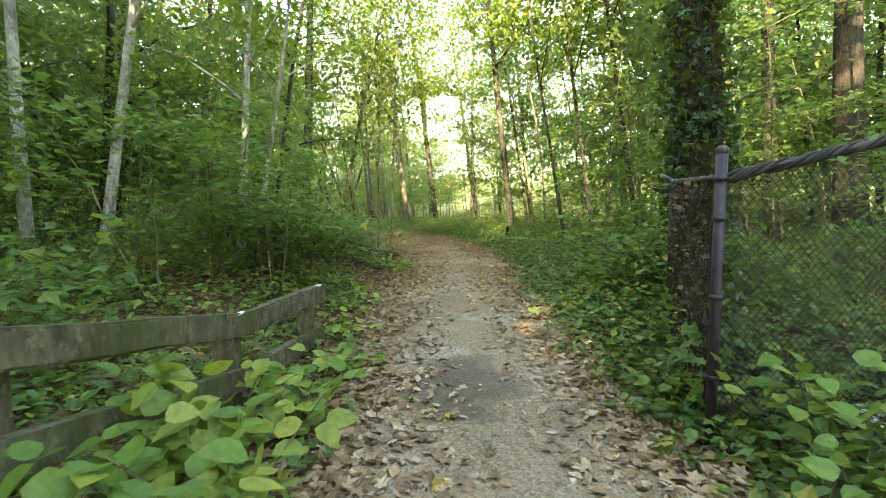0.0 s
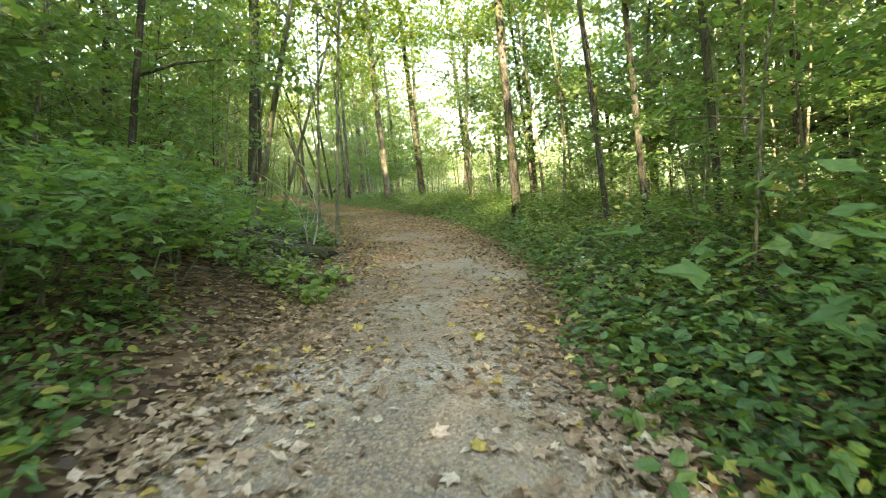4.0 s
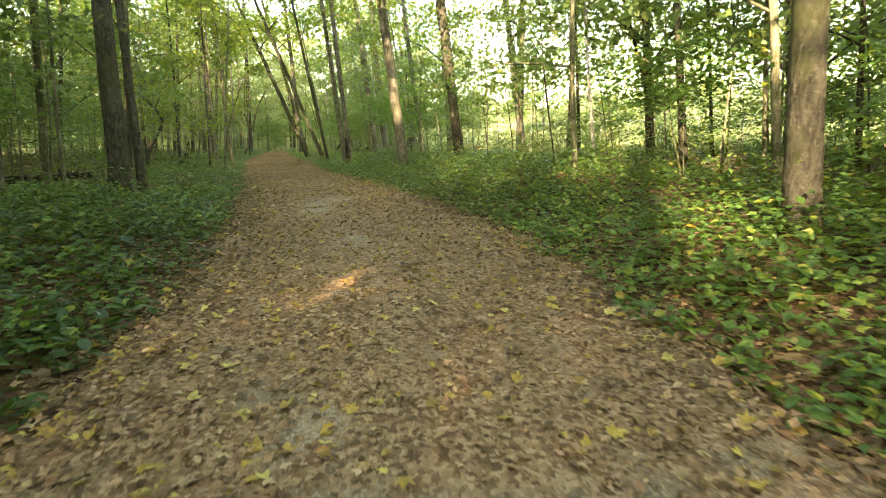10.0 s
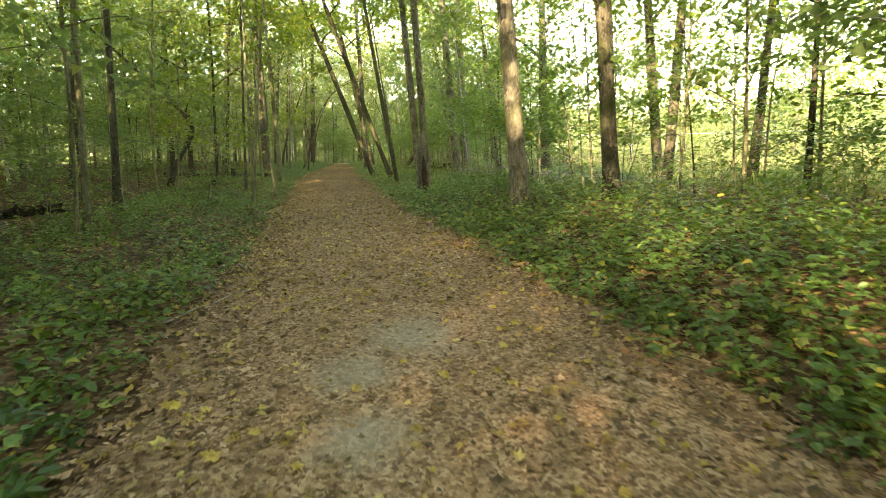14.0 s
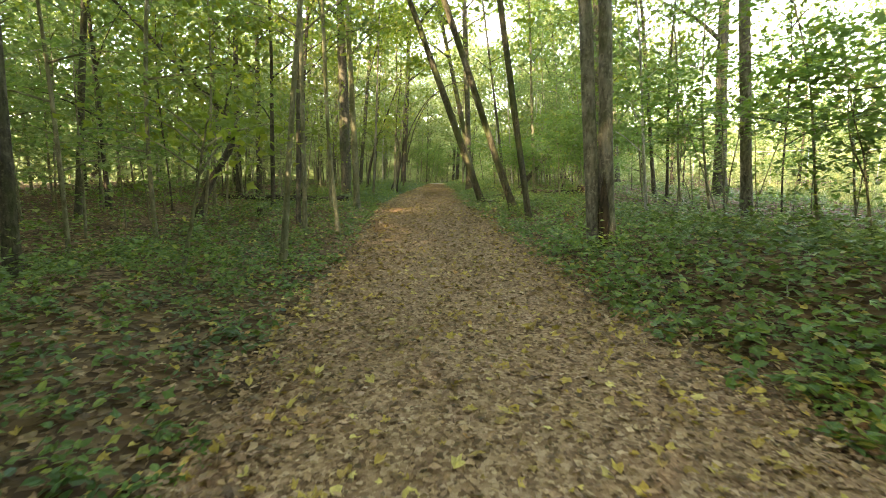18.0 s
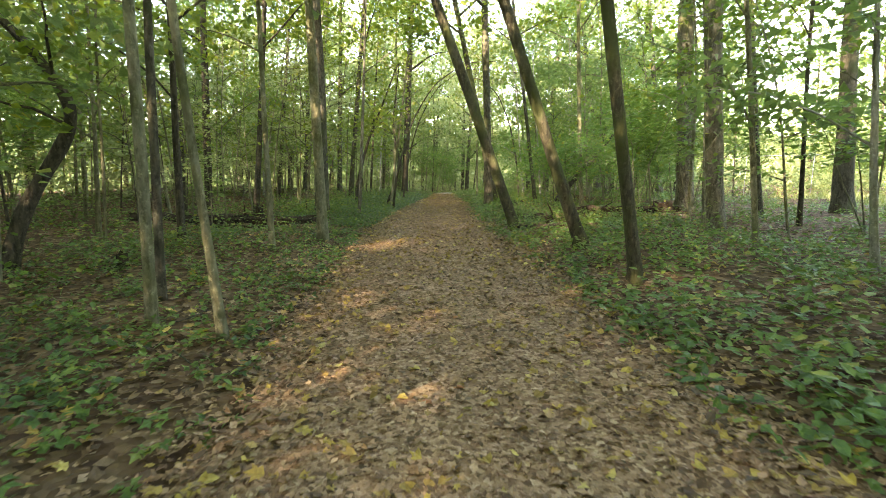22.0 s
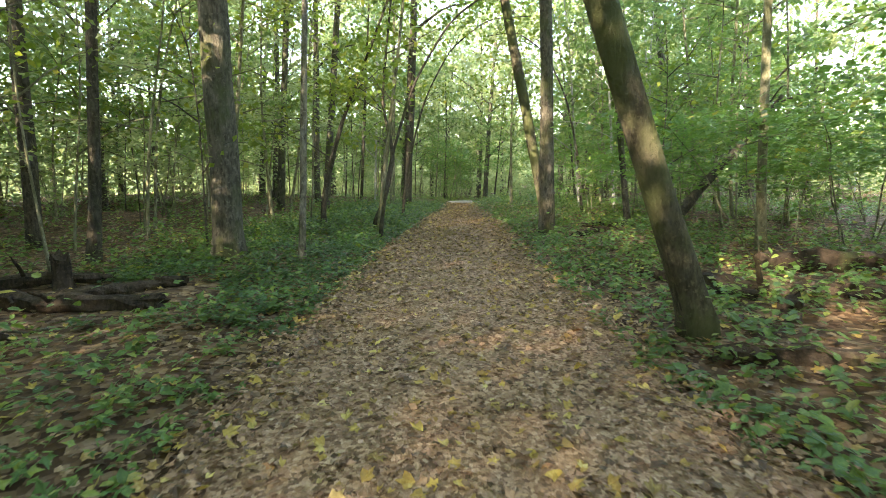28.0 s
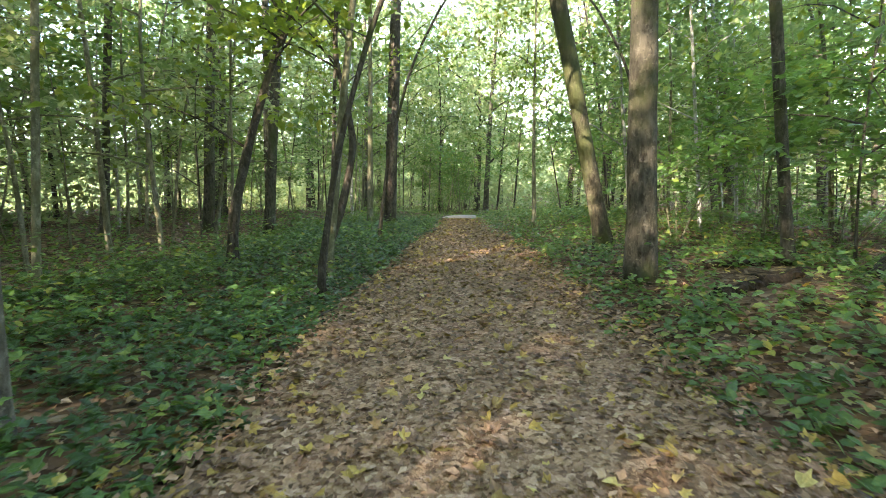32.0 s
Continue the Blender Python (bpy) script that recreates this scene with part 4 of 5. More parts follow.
plant_copies(SAPLINGS[4:], scatter(40, 0.9, 2.8, (-24, -8, 38, 62), lambda x, y: not right(x, y) and beside(x, y) < 9, False), (0.8, 1.2))
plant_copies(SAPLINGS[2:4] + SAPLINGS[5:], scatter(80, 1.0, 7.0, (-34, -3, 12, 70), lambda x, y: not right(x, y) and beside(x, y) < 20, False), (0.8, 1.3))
plant_copies(SAPLINGS[:5], scatter(45, 0.9, 2.8, (-12, 1.5, 32, 60), lambda x, y: right(x, y) and beside(x, y) < 8 and not clearing(x, y)), (0.8, 1.2))
plant_copies(SAPLINGS[:2] + SAPLINGS[4:5], scatter(26, 1.0, 3.4, (-2, 9, 18, 34), lambda x, y: right(x, y)), (0.7, 1.1))
plant_copies(SAPLINGS[1:4], scatter(34, 0.9, 3.0, (-10, 9, 10, 19), lambda x, y: x < -3.4 or x > 3.2), (0.8, 1.2))
plant_copies(SAPLINGS[2:4], scatter(15, 1.3, 1.9, (1, 6, 12.5, 30), right), (0.95, 1.35))
plant_copies(SAPLINGS[1:4], scatter(16, 0.9, 1.5, (-8, -2.5, 9.5, 15), lambda x, y: True), (0.8, 1.2))
plant_copies(SAPLINGS[:3], scatter(7, 0.8, 1.3, (1.5, 5, 9.6, 13), lambda x, y: True), (0.8, 1.1))
plant_copies([THICK[0], THICK[3], BUSHES[1]], scatter(12, 0.8, 2.2, (-9, -3.5, 44.5, 53), right), (0.7, 1.0))
cull(BUSHES + THICK + SAPLINGS)

# ---- undergrowth ----
def band(count, y0, y1, far, rng, power=1.6, start=0.0):
    """Random places beside the trail, denser towards its edge: x, y, distance, side."""
    k = rng.choice(np.flatnonzero((LINE[:, 1] > y0) & (LINE[:, 1] < y1)), count)
    side = rng.choice([-1.0, 1.0], len(k))
    d = start + far * rng.uniform(0, 1, len(k)) ** power
    lat = side * (LINE[k, 2] + d) + rng.normal(0, 0.1, len(k))
    x = LINE[k, 0] + LINE_DIR[k, 1] * lat + rng.uniform(-0.2, 0.2, len(k))
    y = LINE[k, 1] - LINE_DIR[k, 0] * lat + rng.uniform(-0.2, 0.2, len(k))
    dd, ss = off_trail(x, y)
    ok = dd > start - 0.12
    return x[ok], y[ok], dd[ok], ss[ok]


def patchy(x, y, scale=0.55, shift=0.0):
    return np.array([noise.noise(Vector((a * scale + shift, b * scale, shift))) for a, b in zip(x, y)])


def herbs(y0, y1, plants, far, mat, shape, size, height, per, seed, name, label, cover=-0.15, tilt=0.35, power=1.6, side=0, start=0.02):
    r = np.random.default_rng(seed)
    x, y, d, s = band(plants * 3, y0, y1, far, r, power, start)
    ok = patchy(x, y, 0.55, seed % 7) > cover
    if side:
        ok &= s == side
    for bx, by, br in BARE:
        ok &= (x - bx) ** 2 + (y - by) ** 2 > br * br
    x, y, d = x[ok][:plants], y[ok][:plants], d[ok][:plants]
    z = gz(x, y)
    hh = height * r.uniform(0.35, 1.15, len(x)) * np.clip(0.45 + d / 1.2, 0.4, 1.0)
    k = np.repeat(np.arange(len(x)), per)
    u = np.tile((np.arange(per) + 0.5) / per, len(x))
    yaw = np.tile(np.arange(per) * 2.4, len(x)) + r.uniform(0, 6.28, len(x))[k] + r.normal(0, 0.3, len(k))
    out = hh[k] * r.uniform(0.1, 0.5, len(k))
    at = np.stack([x[k] - np.sin(yaw) * out, y[k] + np.cos(yaw) * out, z[k] + 0.02 + hh[k] * u], 1)
    me = leaves(name, at, size * r.uniform(0.6, 1.3, len(k)), mat, shape, r, tilt, yaw)
    return tagged(new(name, me), label, "plants", kind="stuff")


# bare litter round logs and stumps
BARE = [(-2.0, 12.0, 0.7), (-2.9, 12.3, 0.9), (-1.6, 13.9, 0.5), (-3.6, 14.7, 0.8), (-1.9, 14.9, 0.5), (-2.9, 14.2, 0.6), (-1.45, 11.2, 0.35), (-3.2, 15.3, 0.8), (-2.2, 14.6, 0.7), (-4.6, 15.8, 0.7), (-13.2, 41.0, 1.1), (-12.3, 41.7, 0.7), (-11.0, 29.8, 0.9), (-6.6, 42.4, 0.35), (-8.5, 47.0, 0.4), (-7.4, 43.9, 0.3)]
GREEN_LABEL = "low green woodland herbs with broad leaves along the trail"
for i, y0 in enumerate(range(0, 60, 9)):
    late = y0 >= 27
    edge = 0.3 if 9 <= y0 < 27 else 0.05
    for k, shape in enumerate((LEAF_OVAL, LEAF_LOBED)):
        herbs(y0, y0 + 9, 380 if late else 650, 3.2, HERB, shape, 0.055 if late else 0.075, 0.11 if late else 0.3, 8, 400 + 40 * k + i, "undergrowth", GREEN_LABEL, -0.12 if late else -0.1, side=-1, start=edge, power=1.2)
        herbs(y0, y0 + 9, 600 if y0 >= 36 else 800, 3.6, HERB, shape, 0.07 if y0 >= 36 else 0.078, 0.2 if y0 >= 36 else 0.32, 8, 415 + 40 * k + i, "undergrowth", GREEN_LABEL, -0.4 if y0 >= 36 else -0.5, side=1, start=-0.05, power=1.3)
    herbs(y0, y0 + 9, 1600 if late else 2600, 11, HERB, LEAF_PLAIN, 0.08 if late else 0.095, 0.2 if late else 0.34, 8, 430 + i, "undergrowth", GREEN_LABEL, -0.15 if late else -0.3, power=0.9, start=2.2)
    herbs(y0, y0 + 9, 230, 3.4, HERB, LEAF_OVAL, 0.065, 0.55, 12, 445 + i, "tall_herbs", "tall leafy green herbs standing above the undergrowth", -0.1, start=0.5, power=0.9)
herbs(42, 56, 4200, 2.8, IVY, LEAF_LOBED, 0.065, 0.1, 6, 490, "ground_ivy", "dark glossy ivy creeping over the ground beside the trail", -0.7, 0.3, 1.0, -1, 0.05)
herbs(4, 15, 2800, 2.2, IVY, LEAF_LOBED, 0.05, 0.12, 6, 491, "ground_ivy", "dark glossy ivy creeping over the ground beside the trail", -0.2, 0.3, 1.2, 1, 0.3)
herbs(23, 33, 450, 3.0, HERB, LEAF_LOBED, 0.065, 0.2, 7, 492, "undergrowth", GREEN_LABEL, -0.6, side=-1, start=0.3, power=1.0)
herbs(42, 56, 900, 3.5, HERB, LEAF_LOBED, 0.07, 0.25, 7, 493, "undergrowth", GREEN_LABEL, -0.5, side=-1, start=0.1, power=1.0)
herbs(5, 12, 700, 3.0, HERB, LEAF_LOBED, 0.07, 0.3, 8, 494, "undergrowth", GREEN_LABEL, -0.5, side=1, start=0.15, power=1.0)
herbs(14, 30, 900, 1.6, HERB, LEAF_LOBED, 0.07, 0.3, 8, 495, "undergrowth", GREEN_LABEL, -0.6, side=1, start=0.0, power=1.0)
# herbs in the dark ivy colour, which paints shade onto the left bank
herbs(15, 25, 1000, 2.6, IVY, LEAF_OVAL, 0.075, 0.26, 7, 496, "dark_herbs", "dark green herbs, colour deepened for shade, crowding the trail's bank", -0.35, 0.35, 1.1, -1, 0.2)
# further along, the same dark colour stands in for shade
herbs(26, 41, 850, 3.4, IVY, LEAF_OVAL, 0.055, 0.14, 7, 498, "dark_herbs", "low dark green herbs, colour deepened for shade, scattered over brown leaf litter", -0.25, 0.35, 1.1, -1, 0.1)
herbs(28, 41, 520, 3.4, HERB, LEAF_LOBED, 0.055, 0.16, 7, 499, "undergrowth", GREEN_LABEL, -0.3, side=-1, start=0.1, power=1.1)
herbs(14, 34, 420, 5.0, HERB, LEAF_OVAL, 0.07, 0.75, 14, 497, "tall_herbs", "tall leafy green herbs standing above the undergrowth", -0.3, side=1, start=1.0, power=0.9)

# ---- fallen leaves ----
def litter(y0, y1, count, seed, mat, size, name, label, far=4.5, inside=1.0):
    r = np.random.default_rng(seed)
    k = r.choice(np.flatnonzero((LINE[:, 1] > y0) & (LINE[:, 1] < y1)), count)
    across = r.uniform(-1, 1, len(k))
    if y0 < 18:
        across = np.sign(across) * np.abs(across) ** (0.42 if y0 < 10 else 0.6)
    lat = np.where(r.uniform(0, 1, len(k)) < inside, 1.12 * across * LINE[k, 2], r.choice([-1.0, 1.0], len(k)) * (LINE[k, 2] * 0.8 + far * r.uniform(0, 1, len(k)) ** 1.3))
    x = LINE[k, 0] + LINE_DIR[k, 1] * lat + r.uniform(-0.15, 0.15, len(k))
    y = LINE[k, 1] - LINE_DIR[k, 0] * lat + r.uniform(-0.15, 0.15, len(k))
    bare = np.min([np.hypot(x - a, y - b) / c for a, b, c in WORN], 0)
    ok = (y < 56) & (r.uniform(0.0, 1.6, len(k)) < np.maximum(bare, 0.3))
    x, y, k = x[ok], y[ok], k[ok]
    d, _ = off_trail(x, y)
    z = np.where(d < 0.1, 0.035 + lift(y), gz(x, y) + 0.015) + r.uniform(0, 0.012, len(k))
    half = len(k) // 2
    for sl, shape in ((slice(0, half), LEAF_CURL if mat is YELLOW else LEAF_PLAIN), (slice(half, None), LEAF_MAPLE if mat in (YELLOW, DRY) else LEAF_LOBED)):
        at = np.stack([x[sl], y[sl], z[sl]], 1)
        me = leaves(name, at, size * r.uniform(0.5, 1.5, len(at)), mat, shape, r, 0.3)
        tagged(new(name, me), label, "leaves", kind="stuff")


for i, y0 in enumerate(range(2, 58, 8)):
    litter(y0, y0 + 8, 10000 if y0 < 10 else 19000 if y0 < 18 else 17000 if y0 < 26 else 21000, 500 + i, DRY if y0 < 10 else DEAD, 0.058 if y0 < 10 else 0.042, "fallen_leaves", "dry brown fallen leaves lying on the trail", far=1.2, inside=0.78)
    litter(y0, y0 + 8, 300 if y0 < 10 else 1100 if y0 < 18 else 2300 if y0 < 26 else 4000 if y0 < 34 else 2700, 530 + i, YELLOW, 0.06, "fallen_leaves", "yellow fallen maple leaves scattered on the trail", inside=0.55)
    litter(y0, y0 + 8, 7000, 560 + i, DARK_LITTER, 0.055, "leaf_litter", "brown fallen leaves covering the forest floor", far=6, inside=0.0)

# ---- timber rail fence at the start of the trail ----
def beam(a, b, w, h, rng, bevel=0.012):
    """A sawn rail from a to b, w thick and h high, with worn edges."""
    bm = bmesh.new()
    a, b = Vector(a), Vector(b)
    d = b - a
    n = 6
    side = Vector((d.y, -d.x, 0)).normalized() * (w / 2)
    up = Vector((0, 0, h / 2))
    rings = []
    for i in range(n + 1):
        c = a + d * (i / n) + Vector((rng.normal(0, 0.004), rng.normal(0, 0.004), rng.normal(0, 0.004)))
        rings.append([bm.verts.new(c + side * s + up * u) for s, u in ((-1, -1), (1, -1), (1, 1), (-1, 1))])
    for r0, r1 in zip(rings, rings[1:]):
        for k in range(4):
            bm.faces.new((r0[k], r0[(k + 1) % 4], r1[(k + 1) % 4], r1[k]))
    bm.faces.new(rings[0][::-1])
    bm.faces.new(rings[-1])
    long = [e for e in bm.edges if abs((e.verts[0].co - e.verts[1].co).normalized().dot(d.normalized())) > 0.9]
    bmesh.ops.bevel(bm, geom=long, offset=bevel, segments=2, affect="EDGES")
    bmesh.ops.recalc_face_normals(bm, faces=bm.faces)
    return bm


def post_bm(x, y, z0, z1, w, rng):
    bm = bmesh.new()
    bmesh.ops.create_cube(bm, size=1)
    for v in bm.verts:
        v.co = Vector((x + v.co.x * w + rng.normal(0, 0.004), y + v.co.y * w + rng.normal(0, 0.004), z0 + (v.co.z + 0.5) * (z1 - z0)))
    bmesh.ops.bevel(bm, geom=list(bm.edges), offset=0.012, segments=2, affect="EDGES")
    return bm


def rail_fence():
    r = np.random.default_rng(5)
    ob = thing("rail_fence", "low weathered timber rail fence, green with algae, at a trail corner", "fence")
    A, J, E = (-1.98, 4.5, 0.87), (-1.66, 6.5, 0.5), (-1.47, 7.66, 0.47)
    for a, b in ((A, J), (J, E)):
        d = (Vector(b) - Vector(a)).normalized()
        part("top_rail", beam(Vector(a), Vector(b) + d * 0.03, 0.07, 0.135, r), RAIL_WOOD, ob, smooth=False)
        part("bottom_rail", beam(Vector(a) - Vector((0, 0, 0.33)), Vector(b) + d * 0.03 - Vector((0, 0, 0.33)), 0.06, 0.13, r), RAIL_WOOD, ob)
    for c, size in ((E, 0.055), (J, 0.05), ((-1.88, 5.1, 0.78), 0.07)):
        bm = bmesh.new()
        bmesh.ops.create_uvsphere(bm, u_segments=12, v_segments=6, radius=size)
        for v in bm.verts:
            k = 1 + 0.35 * noise.noise(v.co * 30)
            v.co = Vector((c[0] + v.co.x * 0.5 * k, c[1] - 0.05 + v.co.y * 1.3 * k, c[2] + 0.068 + v.co.z * 0.09))
        part("lichen", bm, LICHEN, ob, "pale grey lichen crust on top of the rail", True)
    for x, y, top in ((-1.75, 6.5, 0.53), (-1.57, 7.58, 0.5), (-1.97, 5.2, 0.72)):
        part("post", post_bm(x, y, gz1(x, y) - 0.2, top, 0.12, r), RAIL_WOOD, ob)


rail_fence()


# ---- chain-link fence ----
def round_bar(a, b, r, sides=10):
    v, q = tube(np.linspace(a, b, 3), np.full(3, r), sides)
    return mesh_from("bar", v, quads_to_tris(q), STEEL, True)


def link_panel(a, b, z0, z1, pitch=0.048, r=0.0022):
    """Crossed slanting wires between two posts."""
    a, b = np.array(a, float), np.array(b, float)
    L, H = np.linalg.norm(b - a), z1 - z0
    d = (b - a) / L
    verts, tris, base = [], [], 0
    for sgn in (1, -1):
        for s in np.arange(-H, L + H, pitch):
            s0, s1 = (s, s + H * sgn)
            t0, t1 = np.clip(sorted(((0 - s0) / (s1 - s0), (L - s0) / (s1 - s0))), 0, 1)
            if t1 - t0 < 0.01:
                continue
            n = 9
            t = np.linspace(t0, t1, n)
            along, z = s0 + (s1 - s0) * t, z0 + H * t
            p = np.stack([a[0] + d[0] * along - d[1] * 0.004 * sgn * np.cos(np.arange(n) * np.pi), a[1] + d[1] * along + d[0] * 0.004 * sgn * np.cos(np.arange(n) * np.pi), z], 1)
            v, q = tube(p, np.full(n, r), 3, False)
            verts.append(v)
            tris.append(quads_to_tris(q) + base)
            base += len(v)
    return mesh_from("wire_mesh", np.concatenate(verts), np.concatenate(tris), WIRE)


def chain_fence():
    ob = thing("chain_link_fence", "dark chain-link fence with steel posts and creepers", "fence")
    posts = [(6.4, 6.75), (4.3, 6.5), (2.25, 6.2), (0.806, 5.99), (1.5, 7.76)]
    tops, rails = [1.8, 1.75, 1.7, 1.42, 1.36], [1.7, 1.66, 1.6, 1.29, 1.37]
    for i, ((x, y), top) in enumerate(zip(posts, tops)):
        z0 = gz1(x, y) - 0.2
        r = 0.026 if i == 3 else 0.024
        p = child("post", round_bar((x, y, z0), (x, y, top), r, 14), ob)
        if i < 4:
            dome = bmesh.new()
            bmesh.ops.create_uvsphere(dome, u_segments=12, v_segments=6, radius=r * 1.15, matrix=Matrix.Translation((x, y, top)))
            part("cap", dome, STEEL, p, "domed steel cap", True)
        if i == 3:
            for z in (0.32, 0.72, 1.1, 1.29):
                v, q = tube([(x, y, z - 0.012), (x, y, z + 0.012)], [r * 1.2] * 2, 14)
                child("band", mesh_from("band", v, quads_to_tris(q), STEEL, True), p)
    for i in range(len(posts) - 1):
        (x0, y0), (x1, y1) = posts[i], posts[i + 1]
        child("top_rail", round_bar((x0, y0, rails[i]), (x1, y1, rails[i + 1]), 0.02), ob)
        if i > 0:
            child("wire_mesh", link_panel((x0, y0), (x1, y1), min(gz1(x0, y0), gz1(x1, y1)) + 0.03, 1.27 if i == 3 else 1.36), ob)
    # the bent end of the rail past the last post
    child("top_rail", round_bar((1.5, 7.76, 1.37), (1.52, 7.98, 1.43), 0.02), ob)
    # withered creepers matted into the last panel, green ones low down
    r = np.random.default_rng(9)

    def on_panel(s):
        return np.stack([0.806 + 0.694 * s, 5.99 + 1.77 * s], 1)

    n = 1300
    s = r.uniform(0.03, 1.0, n)
    at = np.concatenate([on_panel(s) + r.normal(0, 0.02, (n, 2)), r.uniform(0.1, 1.3, (n, 1))], 1)
    child("creeper", leaves("creeper", at, r.uniform(0.03, 0.065, n), OLD_CREEPER, LEAF_CURL, r, 0.9), ob, "withered brown creeper leaves")
    n = 40
    at = np.concatenate([on_panel(r.uniform(0.1, 0.95, n)) + r.normal(0, 0.05, (n, 2)), r.uniform(0.25, 1.0, (n, 1))], 1)
    child("creeper", leaves("creeper", at, r.uniform(0.025, 0.05, n), YELLOW, LEAF_ROUND, r, 0.6), ob, "yellowing creeper leaves")
    n = 200
    at = np.concatenate([on_panel(r.uniform(0.0, 0.95, n)) + r.normal(0, 0.06, (n, 2)), r.uniform(0.02, 0.5, (n, 1))], 1)
    child("creeper", leaves("creeper", at, r.uniform(0.06, 0.1, n), MAPLE, LEAF_MAPLE, r, 0.6), ob, "green creeper leaves")
    for k in range(5):
        t = np.linspace(0, 1, 60)
        ph = r.uniform(0, 6.28)
        p = np.stack([2.25 - 1.444 * t, 6.2 - 0.21 * t + 0.023 * np.cos(t * 22 + ph), 1.6 - 0.31 * t + 0.023 * np.sin(t * 22 + ph)], 1)
        v, q = tube(p, np.full(60, 0.0085), 5)
        child("vine", mesh_from("vine", v, quads_to_tris(q), WIRE, True), ob, "dry black vine twined round the top rail")
    for k in range(26):
        c = on_panel(np.array([0.04 + 0.038 * k]))[0]
        w = np.cumsum(r.normal(0, 0.02, 9))
        p = np.stack([c[0] + 0.37 * w + r.normal(0, 0.012, 9), c[1] + 0.93 * w, np.linspace(0.0, 1.33, 9)], 1)
        v, q = tube(p, np.full(9, 0.006), 4)
        child("vine", mesh_from("vine", v, quads_to_tris(q), BARK["dark"], True), ob)


chain_fence()


# ---- broad-leaved shrub by the rails ----
def broadleaf_shrub(x, y, h, spread, n, size, seed, name="broadleaf_shrub", label="bright light green shrub with large rounded leaves by the rails", category="shrub"):
    r = np.random.default_rng(seed)
    z = gz1(x, y)
    ob = thing(name, label, category, x=x, y=y, z=z)
    tips = []
    for i in range(9):
        b = np.array([r.normal(0, spread), r.normal(0, spread), h * r.uniform(0.5, 1)])
        me, q = limb_mesh((r.normal(0, 0.04), r.normal(0, 0.04), -0.05), b, 0.006, r, BARK["thin"], 5, 0.12)
        child("stem", me, ob)
        tips.append(q)
    at = np.concatenate([q[2:] for q in tips])
    at = at[r.integers(0, len(at), n)] + r.normal(0, 0.07, (n, 3)) * np.array([1, 1, 0.5])
    child("foliage", leaves("foliage", at, r.uniform(0.7, 1.2, n) * size, LIME, LEAF_ROUND, r, 0.4), ob)


broadleaf_shrub(-1.25, 5.2, 0.52, 0.3, 190, 0.115, 15)
broadleaf_shrub(-1.55, 5.75, 0.5, 0.24, 140, 0.105, 24)
broadleaf_shrub(-1.3, 6.3, 0.4, 0.18, 70, 0.1, 16)
broadleaf_shrub(-1.15, 7.2, 0.3, 0.2, 55, 0.09, 17)
broadleaf_shrub(0.95, 5.35, 0.3, 0.16, 50, 0.09, 18)
broadleaf_shrub(1.25, 5.8, 0.55, 0.2, 60, 0.1, 20)
broadleaf_shrub(1.2, 5.2, 0.35, 0.2, 60, 0.1, 25)
broadleaf_shrub(0.95, 6.5, 0.4, 0.14, 40, 0.085, 22)
broadleaf_shrub(-2.6, 12.9, 0.45, 0.3, 60, 0.13, 19)


for i, (x, y) in enumerate([(-1.09, 11.96), (-1.09, 12.72), (-1.46, 12.53), (-2.1, 13.13), (-1.45, 9.01), (-1.37, 8.08), (-1.55, 15.71)]):
    broadleaf_shrub(x, y, 0.24, 0.17, 80, 0.075, 600 + i, "herb_clump", "clump of bright green herbs in brown leaf litter", "plant")


# ---- tree wrapped in ivy ----
def ivy_tree(x, y):
    ob = T("ivy", x, y, 0.25, 15, -0.04, 0.0, first=0.5, n=2200, reach=4.0)
    r = np.random.default_rng(21)
    n = 6500
    z = r.uniform(0, 7.5, n)
    a = r.uniform(0, 6.28, n)
    rad = 0.25 * (1 - 0.4 * z / 15) + 0.03 + np.abs(r.normal(0, 0.07, n))
    at = np.stack([np.cos(a) * rad - 0.04 * z, np.sin(a) * rad, z], 1)
    child("ivy", leaves("ivy", at, r.uniform(0.06, 0.12, n), IVY, LEAF_LOBED, r, 0.9), ob, "dark glossy ivy leaves")


ivy_tree(2.5, 9.05)


